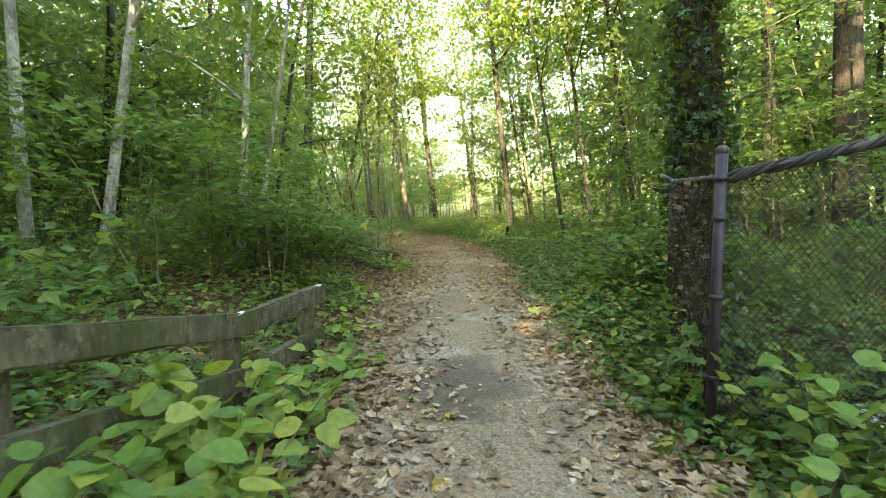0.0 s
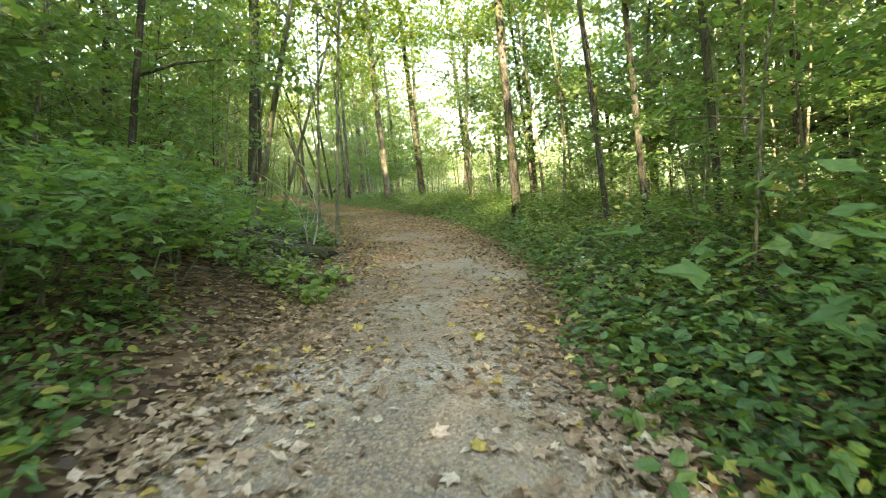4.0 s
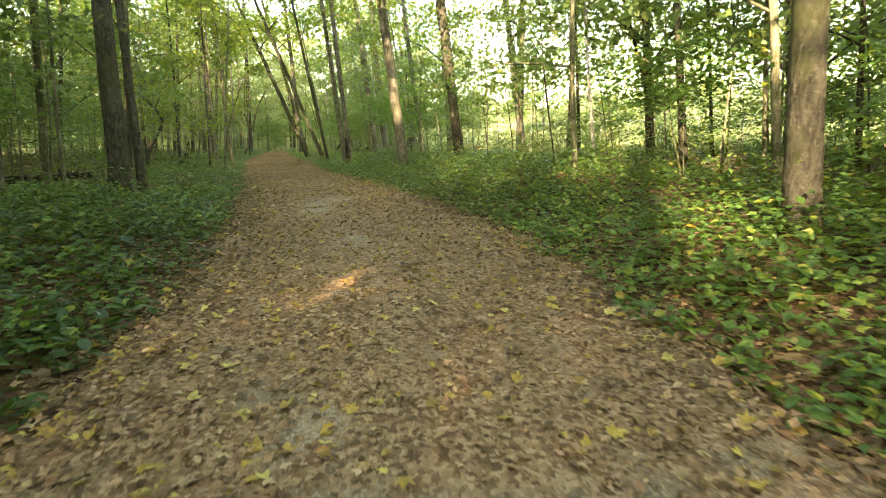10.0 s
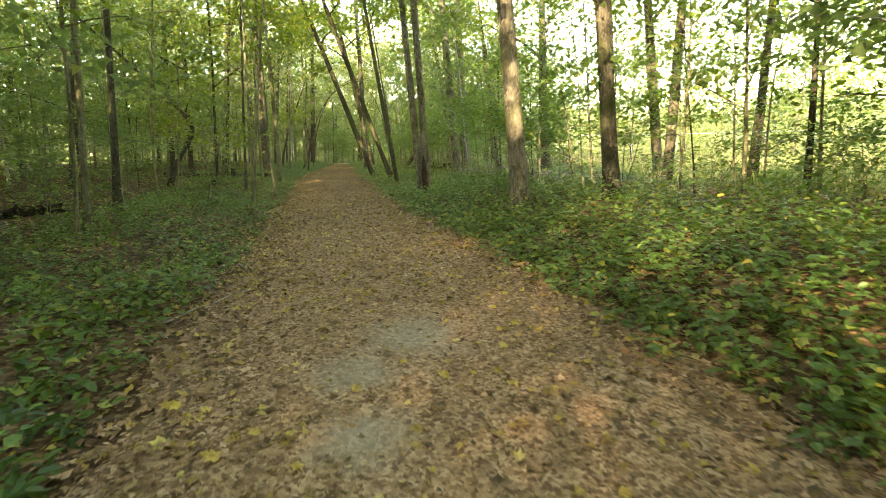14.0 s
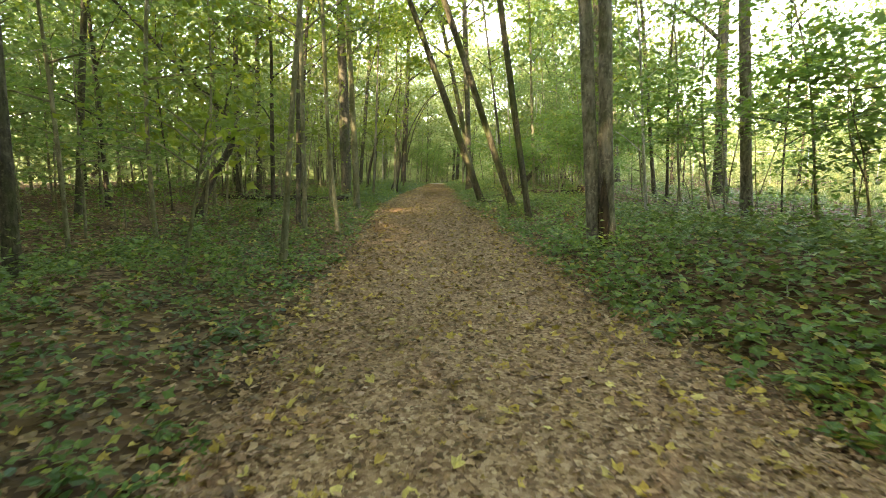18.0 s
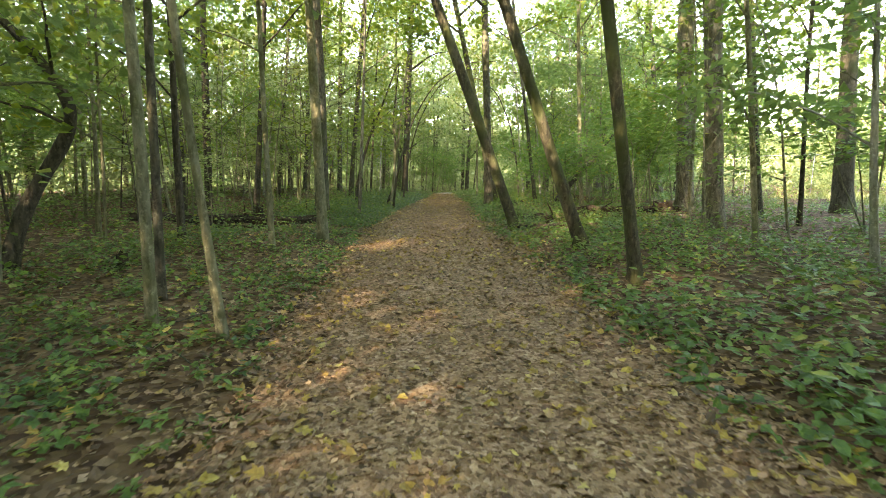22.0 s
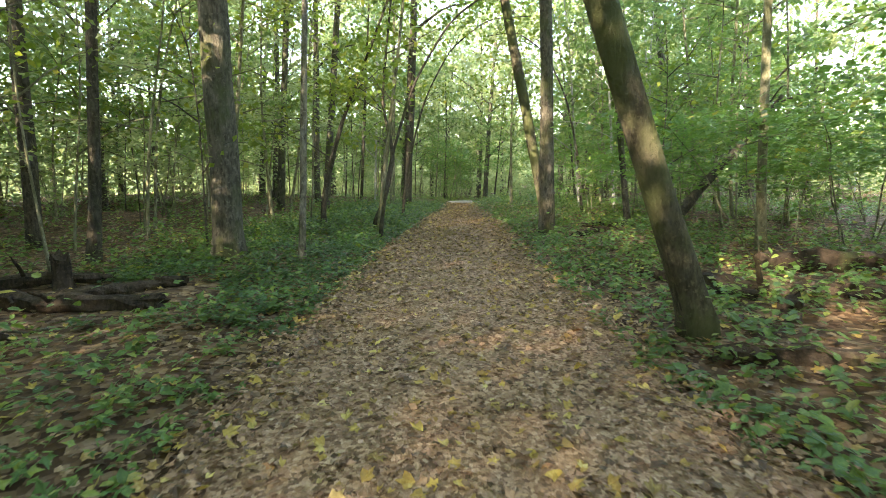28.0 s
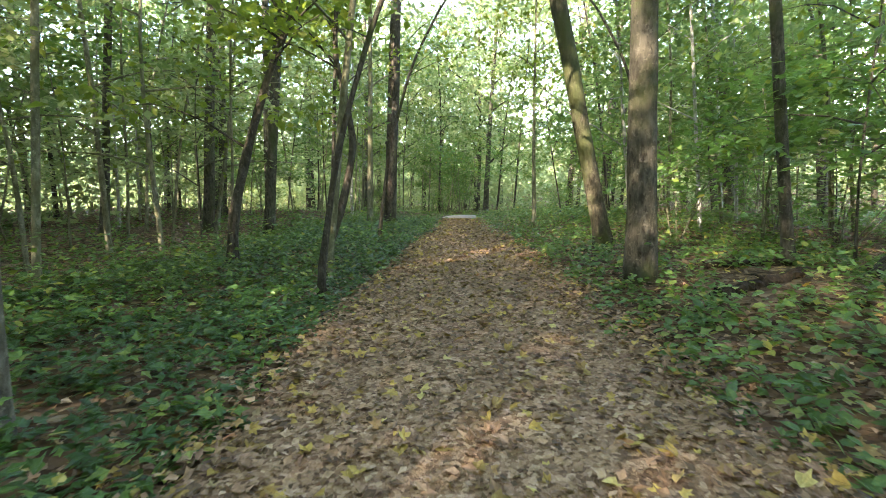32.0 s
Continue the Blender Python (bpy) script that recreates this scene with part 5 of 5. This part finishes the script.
# ---- trees with a shape of their own ----
def curved_tree(name, kind, label, pts, r0, seed, n=900, twigs=6, size=0.13):
    """A stem through a few bends, tapering, with sparse twigs and leaves from the upper part."""
    rg = np.random.default_rng(seed)
    pts = np.array(pts, float)
    x, y = pts[0, :2]
    z = gz1(x, y)
    t0, t = np.linspace(0, 1, len(pts)), np.linspace(0, 1, 30)
    p = np.stack([np.interp(t, t0, pts[:, k]) for k in range(3)], 1)
    w = np.hanning(7) / np.hanning(7).sum()
    pad = np.pad(p, ((3, 3), (0, 0)), "edge")
    p = np.stack([np.convolve(pad[:, k], w, "valid") for k in range(3)], 1) - np.array([x, y, z])
    p[0, 2] = min(p[0, 2], -0.1)
    ob = thing(name, label, "tree", x=x, y=y, z=z)
    TREE_SPOTS.append((x, y))
    v, q = tube(p, r0 * (1 - 0.65 * t) * (1 + 0.08 * np.sin(t * 40)) + 0.35 * r0 * np.exp(-t * 18), 10)
    child("trunk", mesh_from("trunk", v, quads_to_tris(q), BARK[kind], True), ob)
    lines = [p[20:]]
    for i in range(twigs):
        k = rg.integers(10, 29)
        ang, L = rg.uniform(0, 6.28), rg.uniform(0.6, 1.6)
        me, q2 = limb_mesh(p[k], p[k] + np.array([np.cos(ang) * L, np.sin(ang) * L, rg.uniform(0.1, 0.9)]), r0 * 0.25, rg, BARK[kind], 5)
        child("limb", me, ob)
        lines.append(q2)
    if n:
        at = crown_points(lines, n, 0.35, rg)
        child("crown", leaves("crown", at, rg.uniform(0.7, 1.3, n) * size, CANOPY, LEAF_PLAIN, rg, 0.6), ob, "sparse green leaves")
    return ob


curved_tree("bent_tree", "dark", "dark slender tree with a sharp elbow leaning away", [(-12.15, 35.76, 0.1), (-12.05, 35.86, 0.5), (-11.95, 35.96, 0.9), (-11.62, 36.2, 1.5), (-11.47, 36.28, 1.85), (-11.6, 36.28, 2.15), (-12.0, 36.25, 2.65), (-12.58, 36.15, 3.2), (-13.64, 36.0, 4.3), (-15.0, 35.8, 5.6)], 0.09, 61)
curved_tree("bent_tree", "dark", "thin dark crooked tree with wavy stem beside the trail", [(-12.95, 47.5, 0.1), (-12.75, 47.65, 0.7), (-12.6, 47.8, 1.5), (-12.68, 47.8, 2.0), (-12.85, 47.85, 2.6), (-12.8, 47.9, 3.3), (-12.6, 48.0, 5.0)], 0.055, 62, 500)
curved_tree("bent_tree", "dark", "dark leaning understorey tree curving over the trail", [(-13.96, 47.13, 0.0), (-13.95, 47.2, 0.7), (-13.8, 47.4, 1.6), (-13.62, 47.6, 2.4), (-13.3, 47.85, 3.3), (-12.7, 48.2, 5.0)], 0.07, 63, 700)
curved_tree("leaning_dead_tree", "dark", "dead broken trunk leaning against other trees", [(-7.4, 47.85, 0.05), (-6.9, 48.1, 0.75), (-6.4, 48.4, 1.35), (-6.07, 48.56, 1.75), (-5.5, 48.9, 2.5)], 0.1, 64, 0, 3)


for k, (x, y, side, top) in enumerate([(-12.2, 46.3, 1, 4.6), (-13.6, 50.3, 1, 5.2), (-9.0, 51.0, -1, 5.0)]):
    curved_tree("arching_sapling", "dark", "thin dark sapling arching high over the trail", [(x, y, 0.05), (x + 0.15 * side, y + 0.2, 0.3 * top), (x + 0.5 * side, y + 0.5, 0.6 * top), (x + 1.1 * side, y + 0.9, 0.85 * top), (x + 2.0 * side, y + 1.4, top), (x + 3.1 * side, y + 2.0, 1.02 * top)], 0.032, 650 + k, 420, 7, 0.1)


# ---- bleached dead sapling with bare forks ----
def bare_sapling(x, y):
    rg = np.random.default_rng(31)
    z = gz1(x, y)
    ob = thing("dead_sapling", "bleached bare forked dead sapling beside a rotting log", "tree", x=x, y=y, z=z)
    for name, pts, r in (("stem", [(0.03, 0, -0.1), (0.0, 0.02, 0.3), (-0.12, 0.05, 0.62), (-0.3, 0.1, 0.85), (-0.7, 0.15, 1.1)], 0.014),
                         ("stem", [(0.08, 0, -0.1), (0.15, 0.05, 0.35), (0.17, 0.08, 0.55), (0.1, 0.1, 0.75), (0.13, 0.12, 0.9), (-0.03, 0.15, 1.15), (-0.2, 0.2, 1.3)], 0.016),
                         ("twig", [(0.0, 0.02, 0.3), (0.04, 0.03, 0.5), (0.05, 0.04, 0.68)], 0.009), ("twig", [(0.05, 0.02, 0.3), (0.11, 0.04, 0.45), (0.16, 0.06, 0.6)], 0.009),
                         ("twig", [(-0.12, 0.05, 0.62), (-0.05, 0.05, 0.8), (0.02, 0.08, 0.86)], 0.006), ("twig", [(0.13, 0.1, 0.75), (0.25, 0.1, 0.85), (0.3, 0.12, 0.84)], 0.006), ("twig", [(-0.3, 0.1, 0.85), (-0.42, 0.12, 1.1), (-0.46, 0.14, 1.3)], 0.006), ("twig", [(0.1, 0.1, 0.75), (0.0, 0.12, 0.95), (-0.02, 0.14, 1.1)], 0.006), ("twig", [(-0.03, 0.15, 1.15), (0.08, 0.16, 1.35), (0.1, 0.18, 1.5)], 0.005), ("twig", [(-0.5, 0.12, 0.98), (-0.62, 0.1, 0.93), (-0.75, 0.12, 0.96)], 0.005)):
        p = np.array(pts, float)
        t0, t = np.linspace(0, 1, len(p)), np.linspace(0, 1, 14)
        q0 = np.stack([np.interp(t, t0, p[:, k]) for k in range(3)], 1) + rg.normal(0, 0.006, (14, 3))
        v, q = tube(q0, 0.72 * r * (1 - 0.6 * t), 6)
        child(name, mesh_from(name, v, quads_to_tris(q), BARK["twig"], True), ob)


bare_sapling(-1.72, 14.75)


# ---- fallen logs and stumps ----
def log(a, b, r, seed, kind="rot", label="dark rotting fallen log lying in leaf litter", lift=0.6, stubs=2):
    rg = np.random.default_rng(seed)
    a, b = np.array(a, float), np.array(b, float)
    za, zb = a[2] if len(a) > 2 else gz1(*a) + r * lift, b[2] if len(b) > 2 else gz1(*b) + r * lift
    a, b = np.array([a[0], a[1], za]), np.array([b[0], b[1], zb])
    ob = thing("fallen_log", label, "log", x=a[0], y=a[1], z=a[2])
    t = np.linspace(0, 1, 16)
    p = (b - a) * t[:, None] + rg.normal(0, r * 0.16, (16, 3))
    ang = np.linspace(0, 2 * np.pi, 10, endpoint=False)
    rad = r * (1 - 0.3 * t[:, None]) * (1 - 0.5 * np.maximum(0, rg.normal(-0.6, 0.6, (16, 1)))) * (1 + rg.normal(0, 0.13, (16, 10)) + 0.08 * np.sin(ang * 2 + rg.uniform(0, 6)))
    v, q = tube(p, rad, 10)
    along = (b - a) / np.linalg.norm(b - a)
    for k, sgn in ((0, -1), (15, 1)):
        v[k * 10 : k * 10 + 10] += along * sgn * rg.uniform(0, 1.2 * r, (10, 1))
    child("trunk", mesh_from("trunk", v, quads_to_tris(q), BARK[kind], False), ob)
    for i in range(stubs):
        k = rg.integers(3, 13)
        d = np.array([rg.normal(0, 1), rg.normal(0, 1), abs(rg.normal(0.6, 0.4))])
        me, _ = limb_mesh(p[k], p[k] + d / np.linalg.norm(d) * r * rg.uniform(2.0, 5.0), r * 0.3, rg, BARK[kind], 6)
        child("branch_stub", me, ob)


def stump(x, y, r, h, seed, label="short dark rotten tree stump in the undergrowth"):
    rg = np.random.default_rng(seed)
    ob = thing("tree_stump", label, "stump", x=x, y=y, z=gz1(x, y))
    t = np.array([-0.3, 0, 0.1, 0.3, 0.6, 0.9, 1.0])
    a = np.linspace(0, 2 * np.pi, 12, endpoint=False)
    p = np.stack([0 * t, 0 * t, t * h], 1)
    rad = r * (1 + 0.5 * np.exp(-np.maximum(t, 0)[:, None] * 6) * (0.7 + 0.4 * np.sin(a * 4))) * (1 + rg.normal(0, 0.05, (7, 12)))
    v, q = tube(p, rad, 12)
    v[6 * 12 : 7 * 12, 2] += rg.normal(0, h * 0.12, 12)
    child("wood", mesh_from("wood", v, quads_to_tris(q), BARK["rot"], False), ob)


log((-4.9, 15.9), (-2.3, 15.75), 0.13, 71, lift=0.35)
log((-3.1, 14.9), (-1.62, 14.72), 0.1, 72, lift=0.4, label="decaying split log beside the trail among herbs")
log((-4.0, 15.3), (-3.2, 15.5), 0.1, 73)
log((-2.75, 13.98), (-1.3, 14.02), 0.1, 85, "moss", "mossy grey-brown fallen log lying beside the trail", 1.1, 1)
log((-11.6, 29.0), (-10.6, 30.5), 0.13, 74, label="black fallen log lying under thin trees")
log((-14.6, 40.6), (-11.85, 41.55), 0.1, 75, label="long dark fallen log on brown leaf litter")
log((-13.6, 39.9), (-12.2, 40.6), 0.06, 76)
log((-15.5, 40.0), (-13.4, 42.3), 0.09, 77)
log((-13.0, 41.3), (-12.35, 42.2), 0.075, 78, label="short broken fallen log in leaf litter")
log((-7.5, 41.82), (-5.6, 42.0), 0.07, 79, label="dark fallen log beside the leaning tree")
log((-7.4, 43.75), (-5.5, 43.3), 0.11, 80)
log((-6.6, 44.6), (-4.2, 44.9), 0.13, 81)
log((-8.85, 46.85), (-8.2, 47.25), 0.055, 82, label="short black charred-looking branch on the ground")
log((-7.85, 44.4), (-7.0, 43.4), 0.075, 83)
log((-8.75, 47.9), (-7.9, 48.2), 0.06, 84)
stump(-6.89, 42.8, 0.08, 0.16, 85)
stump(-10.99, 36.29, 0.06, 0.16, 86)
stump(1.92, 18.35, 0.045, 0.4, 87, "thin charred black stump standing beside a tree")
stump(-4.56, 43.99, 0.2, 0.3, 88)
stump(-13.7, 41.9, 0.09, 0.35, 89)


# ---- wild flowers ----
def wildflower(x, y, h, seed):
    r = np.random.default_rng(seed)
    z = gz1(x, y)
    ob = thing("wildflower", "low woodland plant with a pale lilac-white flower cluster", "flower", "pale wild flowers", x, y, z)
    v, q = tube([(0, 0, -0.03), (0.01, 0.01, h * 0.5), (0.0, 0.02, h)], [0.004, 0.003, 0.002], 5)
    child("stem", mesh_from("stem", v, quads_to_tris(q), HERB, True), ob)
    for k in range(7):
        c = np.array([0.0, 0.02, h]) + r.normal(0, 1, 3) * np.array([0.04, 0.04, 0.015])
        ang = np.arange(10) * np.pi / 5 + r.uniform(0, 6)
        rad = np.where(np.arange(10) % 2, 0.005, 0.014)
        v = np.concatenate([c[None] - np.array([[0, 0, 0.003]]), c[None] + np.stack([np.cos(ang) * rad, np.sin(ang) * rad, r.normal(0, 0.002, 10)], 1)])
        f = np.stack([np.zeros(10, int), 1 + np.arange(10), 1 + (np.arange(10) + 1) % 10], 1)
        child("flower", mesh_from("flower", v, f, BLOSSOM), ob, "pale lilac-white star-shaped flower")
    n = 14
    at = np.stack([r.normal(0, 0.06, n), r.normal(0, 0.06, n), r.uniform(0.2, 0.85, n) * h], 1)
    child("foliage", leaves("foliage", at, r.uniform(0.06, 0.1, n), HERB, LEAF_OVAL, r, 0.35), ob)


for i, (x, y, h) in enumerate([(-1.53, 13.28, 0.4), (-1.62, 13.36, 0.42), (-1.46, 13.2, 0.38), (-0.99, 12.9, 0.27), (-1.26, 12.7, 0.25), (-1.5, 12.75, 0.25), (-1.0, 12.62, 0.2), (1.4, 12.44, 0.2), (1.5, 12.6, 0.22),
                               (-1.8, 17.4, 0.5), (-1.7, 17.5, 0.48), (1.5, 15.92, 0.4), (1.7, 16.3, 0.42), (2.0, 16.0, 0.4), (-1.89, 16.05, 0.32), (-1.95, 15.9, 0.34), (1.18, 5.53, 0.32), (1.22, 5.45, 0.3)]):
    wildflower(x, y, h, 900 + i)



# ---- sticks on the ground ----
def stick(x, y, L, r0, seed):
    rg = np.random.default_rng(seed)
    a = rg.uniform(0, 6.28)
    t = np.linspace(-0.5, 0.5, 7)
    px_, py_ = x + np.cos(a) * L * t + rg.normal(0, 0.02 * L, 7), y + np.sin(a) * L * t + rg.normal(0, 0.02 * L, 7)
    on = off_trail(px_, py_)[0] < 0.15
    z = np.where(on, lift(py_) + 0.035, gz(px_, py_)) + r0 + np.abs(rg.normal(0, 0.012, 7))
    v, q = tube(np.stack([px_ - x, py_ - y, z], 1), r0 * np.linspace(1, 0.5, 7), 5)
    ob = new("fallen_stick", mesh_from("fallen_stick", v, quads_to_tris(q), BARK["grey" if seed % 3 else "twig"], True))
    ob.location = (x, y, 0)
    tagged(ob, "dry fallen stick lying in the leaf litter", "stick", "fallen sticks")


rng2 = np.random.default_rng(66)
for i in range(70):
    k = rng2.integers(30, len(LINE) - 40)
    lat = rng2.choice([-1, 1]) * (LINE[k, 2] * rng2.uniform(0.75, 1.0) + rng2.uniform(0, 2.8))
    stick(LINE[k, 0] + LINE_DIR[k, 1] * lat, LINE[k, 1] - LINE_DIR[k, 0] * lat, rng2.uniform(0.25, 1.1), rng2.uniform(0.005, 0.014), 700 + i)

# ---- far fence rail beyond the trees, open meadow, distant woods ----
def far_fence():
    ob = thing("field_fence", "long pale steel fence rail on thin posts along the meadow", "fence")
    corners = np.array([(5.6, 17.4), (18.5, 46.5), (13.0, 60.0), (2.0, 66.0)])
    line = smooth_steps(corners, 3.1)
    for i, (x, y) in enumerate(line):
        z = gz1(x, y)
        v, q = tube([(x, y, z - 0.2), (x, y, 1.94)], [0.022] * 2, 8)
        child("post", mesh_from("post", v, quads_to_tris(q), GALVANISED, True), ob)
        if i:
            u, w = line[i - 1]
            v, q = tube([(u, w, 1.93), (x, y, 1.93)], [0.024] * 2, 8)
            child("rail", mesh_from("rail", v, quads_to_tris(q), GALVANISED, True), ob)


def smooth_steps(p, step):
    s = np.r_[0, np.cumsum(np.hypot(*np.diff(p, axis=0).T))]
    u = np.linspace(0, s[-1], int(s[-1] / step))
    return np.stack([np.interp(u, s, p[:, 0]), np.interp(u, s, p[:, 1])], 1)


far_fence()


def grass_field(x0, x1, y0, y1, count, seed):
    r = np.random.default_rng(seed)
    x, y = r.uniform(x0, x1, count), r.uniform(y0, y1, count)
    at = np.stack([x, y, gz(x, y) - 0.02], 1)
    blade = (np.array([(-0.05, 0, 0), (0.05, 0, 0), (0.03, 0.12, 0.6), (0, 0.35, 1.0)]), np.array([(0, 1, 2), (0, 2, 3)]))
    tagged(new("meadow_grass", leaves("meadow_grass", at, r.uniform(0.2, 0.5, count), GRASS, blade, r, 0.25)), "sunlit tall meadow grass beyond the trees", "grass", kind="stuff")


grass_field(3, 34, 31, 64, 26000, 41)


def far_woods():
    """Leafy masses in the distance: a ring of clumps, thinner upwards."""
    r = np.random.default_rng(51)
    out = []
    for k in range(1000):
        a = r.uniform(0, 2 * np.pi)
        R = r.uniform(46, 80)
        cx, cy = -6 + np.cos(a) * R, 32 + np.sin(a) * R * 1.15
        top = r.uniform(6, 20)
        m = 170
        z = top * r.uniform(0, 1, m) ** 1.3 - 1.0
        out.append(np.stack([cx + r.normal(0, 1.6, m), cy + r.normal(0, 1.6, m), z], 1))
    at = np.concatenate(out)
    # haze is painted into these leaves
    tagged(new("distant_woods", leaves("distant_woods", at, r.uniform(0.3, 0.75, len(at)), HAZE_LEAF, LEAF_SPECK, r, 0.8)), "distant green and yellow woods paled for haze behind the trees", "woods", kind="stuff")


def tree_line():
    """The edge of the woods far off: one rough leafy wall with an uneven top."""
    r = np.random.default_rng(54)
    n, rows = 420, 16
    a = np.linspace(0, 2 * np.pi, n, endpoint=False)
    top = np.array([9 + 4 * noise.noise(Vector((np.cos(q) * 9, np.sin(q) * 9, 1))) + 3 * noise.noise(Vector((np.cos(q) * 40, np.sin(q) * 40, 4))) for q in a])
    u = np.linspace(0, 1, rows)
    R = 92 + r.normal(0, 1.3, (rows, n)) + 3 * u[:, None] ** 2
    z = -3 + (top[None] + 3) * u[:, None] + r.normal(0, 0.3, (rows, n))
    v = np.stack([-6 + np.cos(a)[None] * R, 32 + 1.15 * np.sin(a)[None] * R, z], -1).reshape(-1, 3)
    i, j = np.meshgrid(np.arange(rows - 1), np.arange(n), indexing="ij")
    k = (j + 1) % n
    q = np.stack([i * n + j, i * n + k, (i + 1) * n + k, (i + 1) * n + j], -1).reshape(-1, 4)
    tagged(new("backdrop", mesh_from("backdrop", v, q, WOODS_EDGE, False)), "green edge of distant woods, paled for haze", "backdrop", kind="structure")


def thicket():
    """Leafy young growth filling the middle distance under the trees."""
    r = np.random.default_rng(52)
    out, made = [], 0
    while made < 1000:
        x, y = r.uniform(-42, 24), r.uniform(-6, 84)
        d, _ = off_trail(x, y)
        if d[0] < 8.5 or clearing(x, y):
            continue
        made += 1
        top, m = r.uniform(1.5, 6.5), 170
        out.append(np.stack([x + r.normal(0, 1.0, m), y + r.normal(0, 1.0, m), gz1(x, y) + 0.1 + top * r.uniform(0, 1, m)], 1))
    at = np.concatenate(out)
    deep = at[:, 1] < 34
    # the far half takes the leaf colour with haze in it
    for pts, mat, label in ((at[deep], WOOD_LEAF, "green thicket of young growth deep in the wood"), (at[~deep], HAZE_LEAF, "green thicket of young growth paled for haze under thin trees")):
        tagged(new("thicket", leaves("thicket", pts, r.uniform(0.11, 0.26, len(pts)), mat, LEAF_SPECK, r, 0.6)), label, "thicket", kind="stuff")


def wood_canopy():
    """The leaf layers of the wood away from the trail, between the undergrowth and the crowns."""
    r = np.random.default_rng(53)
    out, made = [], 0
    while made < 1400:
        x, y = r.uniform(-40, 28), r.uniform(4, 80)
        d, s = off_trail(x, y)
        lane = -14.5 < x < -8 and 28 < y < 37
        near = d[0] < (6.0 if s[0] < 0 else 4.5 if y > 36 and x < 0 else 7.5)
        if (near and r.uniform() < 0.4) or clearing(x, y) or (y > 36 and x < -6 and r.uniform() < 0.6) or (s[0] > 0 and r.uniform() < (0.75 if y > 34 else 0.35)):
            continue
        made += 1
        m = 110
        out.append(np.array([x, y, r.uniform(8.0, 17.0) if near or lane else r.uniform(3.0, 15.0)]) + r.normal(0, 1, (m, 3)) * np.array([1.2, 1.2, 0.45]))
    at = np.concatenate(out)
    tagged(new("wood_canopy", leaves("wood_canopy", at, r.uniform(0.12, 0.26, len(at)), WOOD_LEAF, LEAF_SPECK, r, 0.6)), "layered green leaves of the crowded wood", "foliage", kind="stuff")
    # crowns seen down the trail, and sunlit ones at the meadow's edge
    out = []
    for box, count in (((-7, -3, 36, 64, 4, 12), 30), ((12, 34, 28, 52, 3, 12), 90), ((-16, -5, 18, 30, 7, 16), 50), ((-2.5, 3, 25, 36, 8, 15), 30), ((-34, -9, 14, 46, 5, 16), 130)):
        for k in range(count):
            c = np.array([r.uniform(box[0], box[1]), r.uniform(box[2], box[3]), r.uniform(box[4], box[5])])
            out.append(c + r.normal(0, 1, (110, 3)) * np.array([1.1, 1.1, 0.45]))
    near = np.concatenate([np.array([r.uniform(-4.5, 5), r.uniform(15, 36), r.uniform(4.2, 9.5)]) + r.normal(0, 1, (230, 3)) * np.array([1.0, 1.0, 0.35]) for _ in range(74)] + [np.array([r.uniform(5, 22), r.uniform(29, 44), r.uniform(4.5, 14)]) + r.normal(0, 1, (260, 3)) * np.array([1.1, 1.1, 0.4]) for _ in range(95)])
    tagged(new("trailside_canopy", leaves("trailside_canopy", near, r.uniform(0.08, 0.15, len(near)), CANOPY, LEAF_PLAIN, r, 0.55)), "sunlit yellow-green leaf sprays over the bank of the trail", "foliage", kind="stuff")
    high = np.concatenate([np.array([r.uniform(-19, -7), r.uniform(52, 68), r.uniform(5, 13)]) + r.normal(0, 1, (110, 3)) * np.array([1.1, 1.1, 0.45]) for _ in range(55)])
    # leaf colour paled to look hazy and bright at the trail's end
    tagged(new("far_canopy", leaves("far_canopy", high, r.uniform(0.12, 0.24, len(high)), HAZE_LEAF, LEAF_SPECK, r, 0.6)), "green leaves paled for haze, arching over the end of the trail", "foliage", kind="stuff")
    deep = []
    for box, count in (((-44, -19, 32, 48, 5, 19), 330), ((6, 44, 46, 70, 6, 17), 260)):
        for k in range(count):
            c = np.array([r.uniform(box[0], box[1]), r.uniform(box[2], box[3]), r.uniform(box[4], box[5])])
            deep.append(c + r.normal(0, 1, (110, 3)) * np.array([1.5, 1.5, 0.6]))
    deep = np.concatenate(deep)
    tagged(new("deep_canopy", leaves("deep_canopy", deep, r.uniform(0.16, 0.32, len(deep)), WOOD_LEAF, LEAF_SPECK, r, 0.6)), "shaded green crowns deep in the wood", "foliage", kind="stuff")
    at = np.concatenate(out)
    tagged(new("meadow_edge_canopy", leaves("meadow_edge_canopy", at, r.uniform(0.14, 0.3, len(at)), CANOPY, LEAF_SPECK, r, 0.6)), "sunlit yellow-green leaves at the edge of the meadow", "foliage", kind="stuff")


far_woods()
wood_canopy()
tree_line()
thicket()
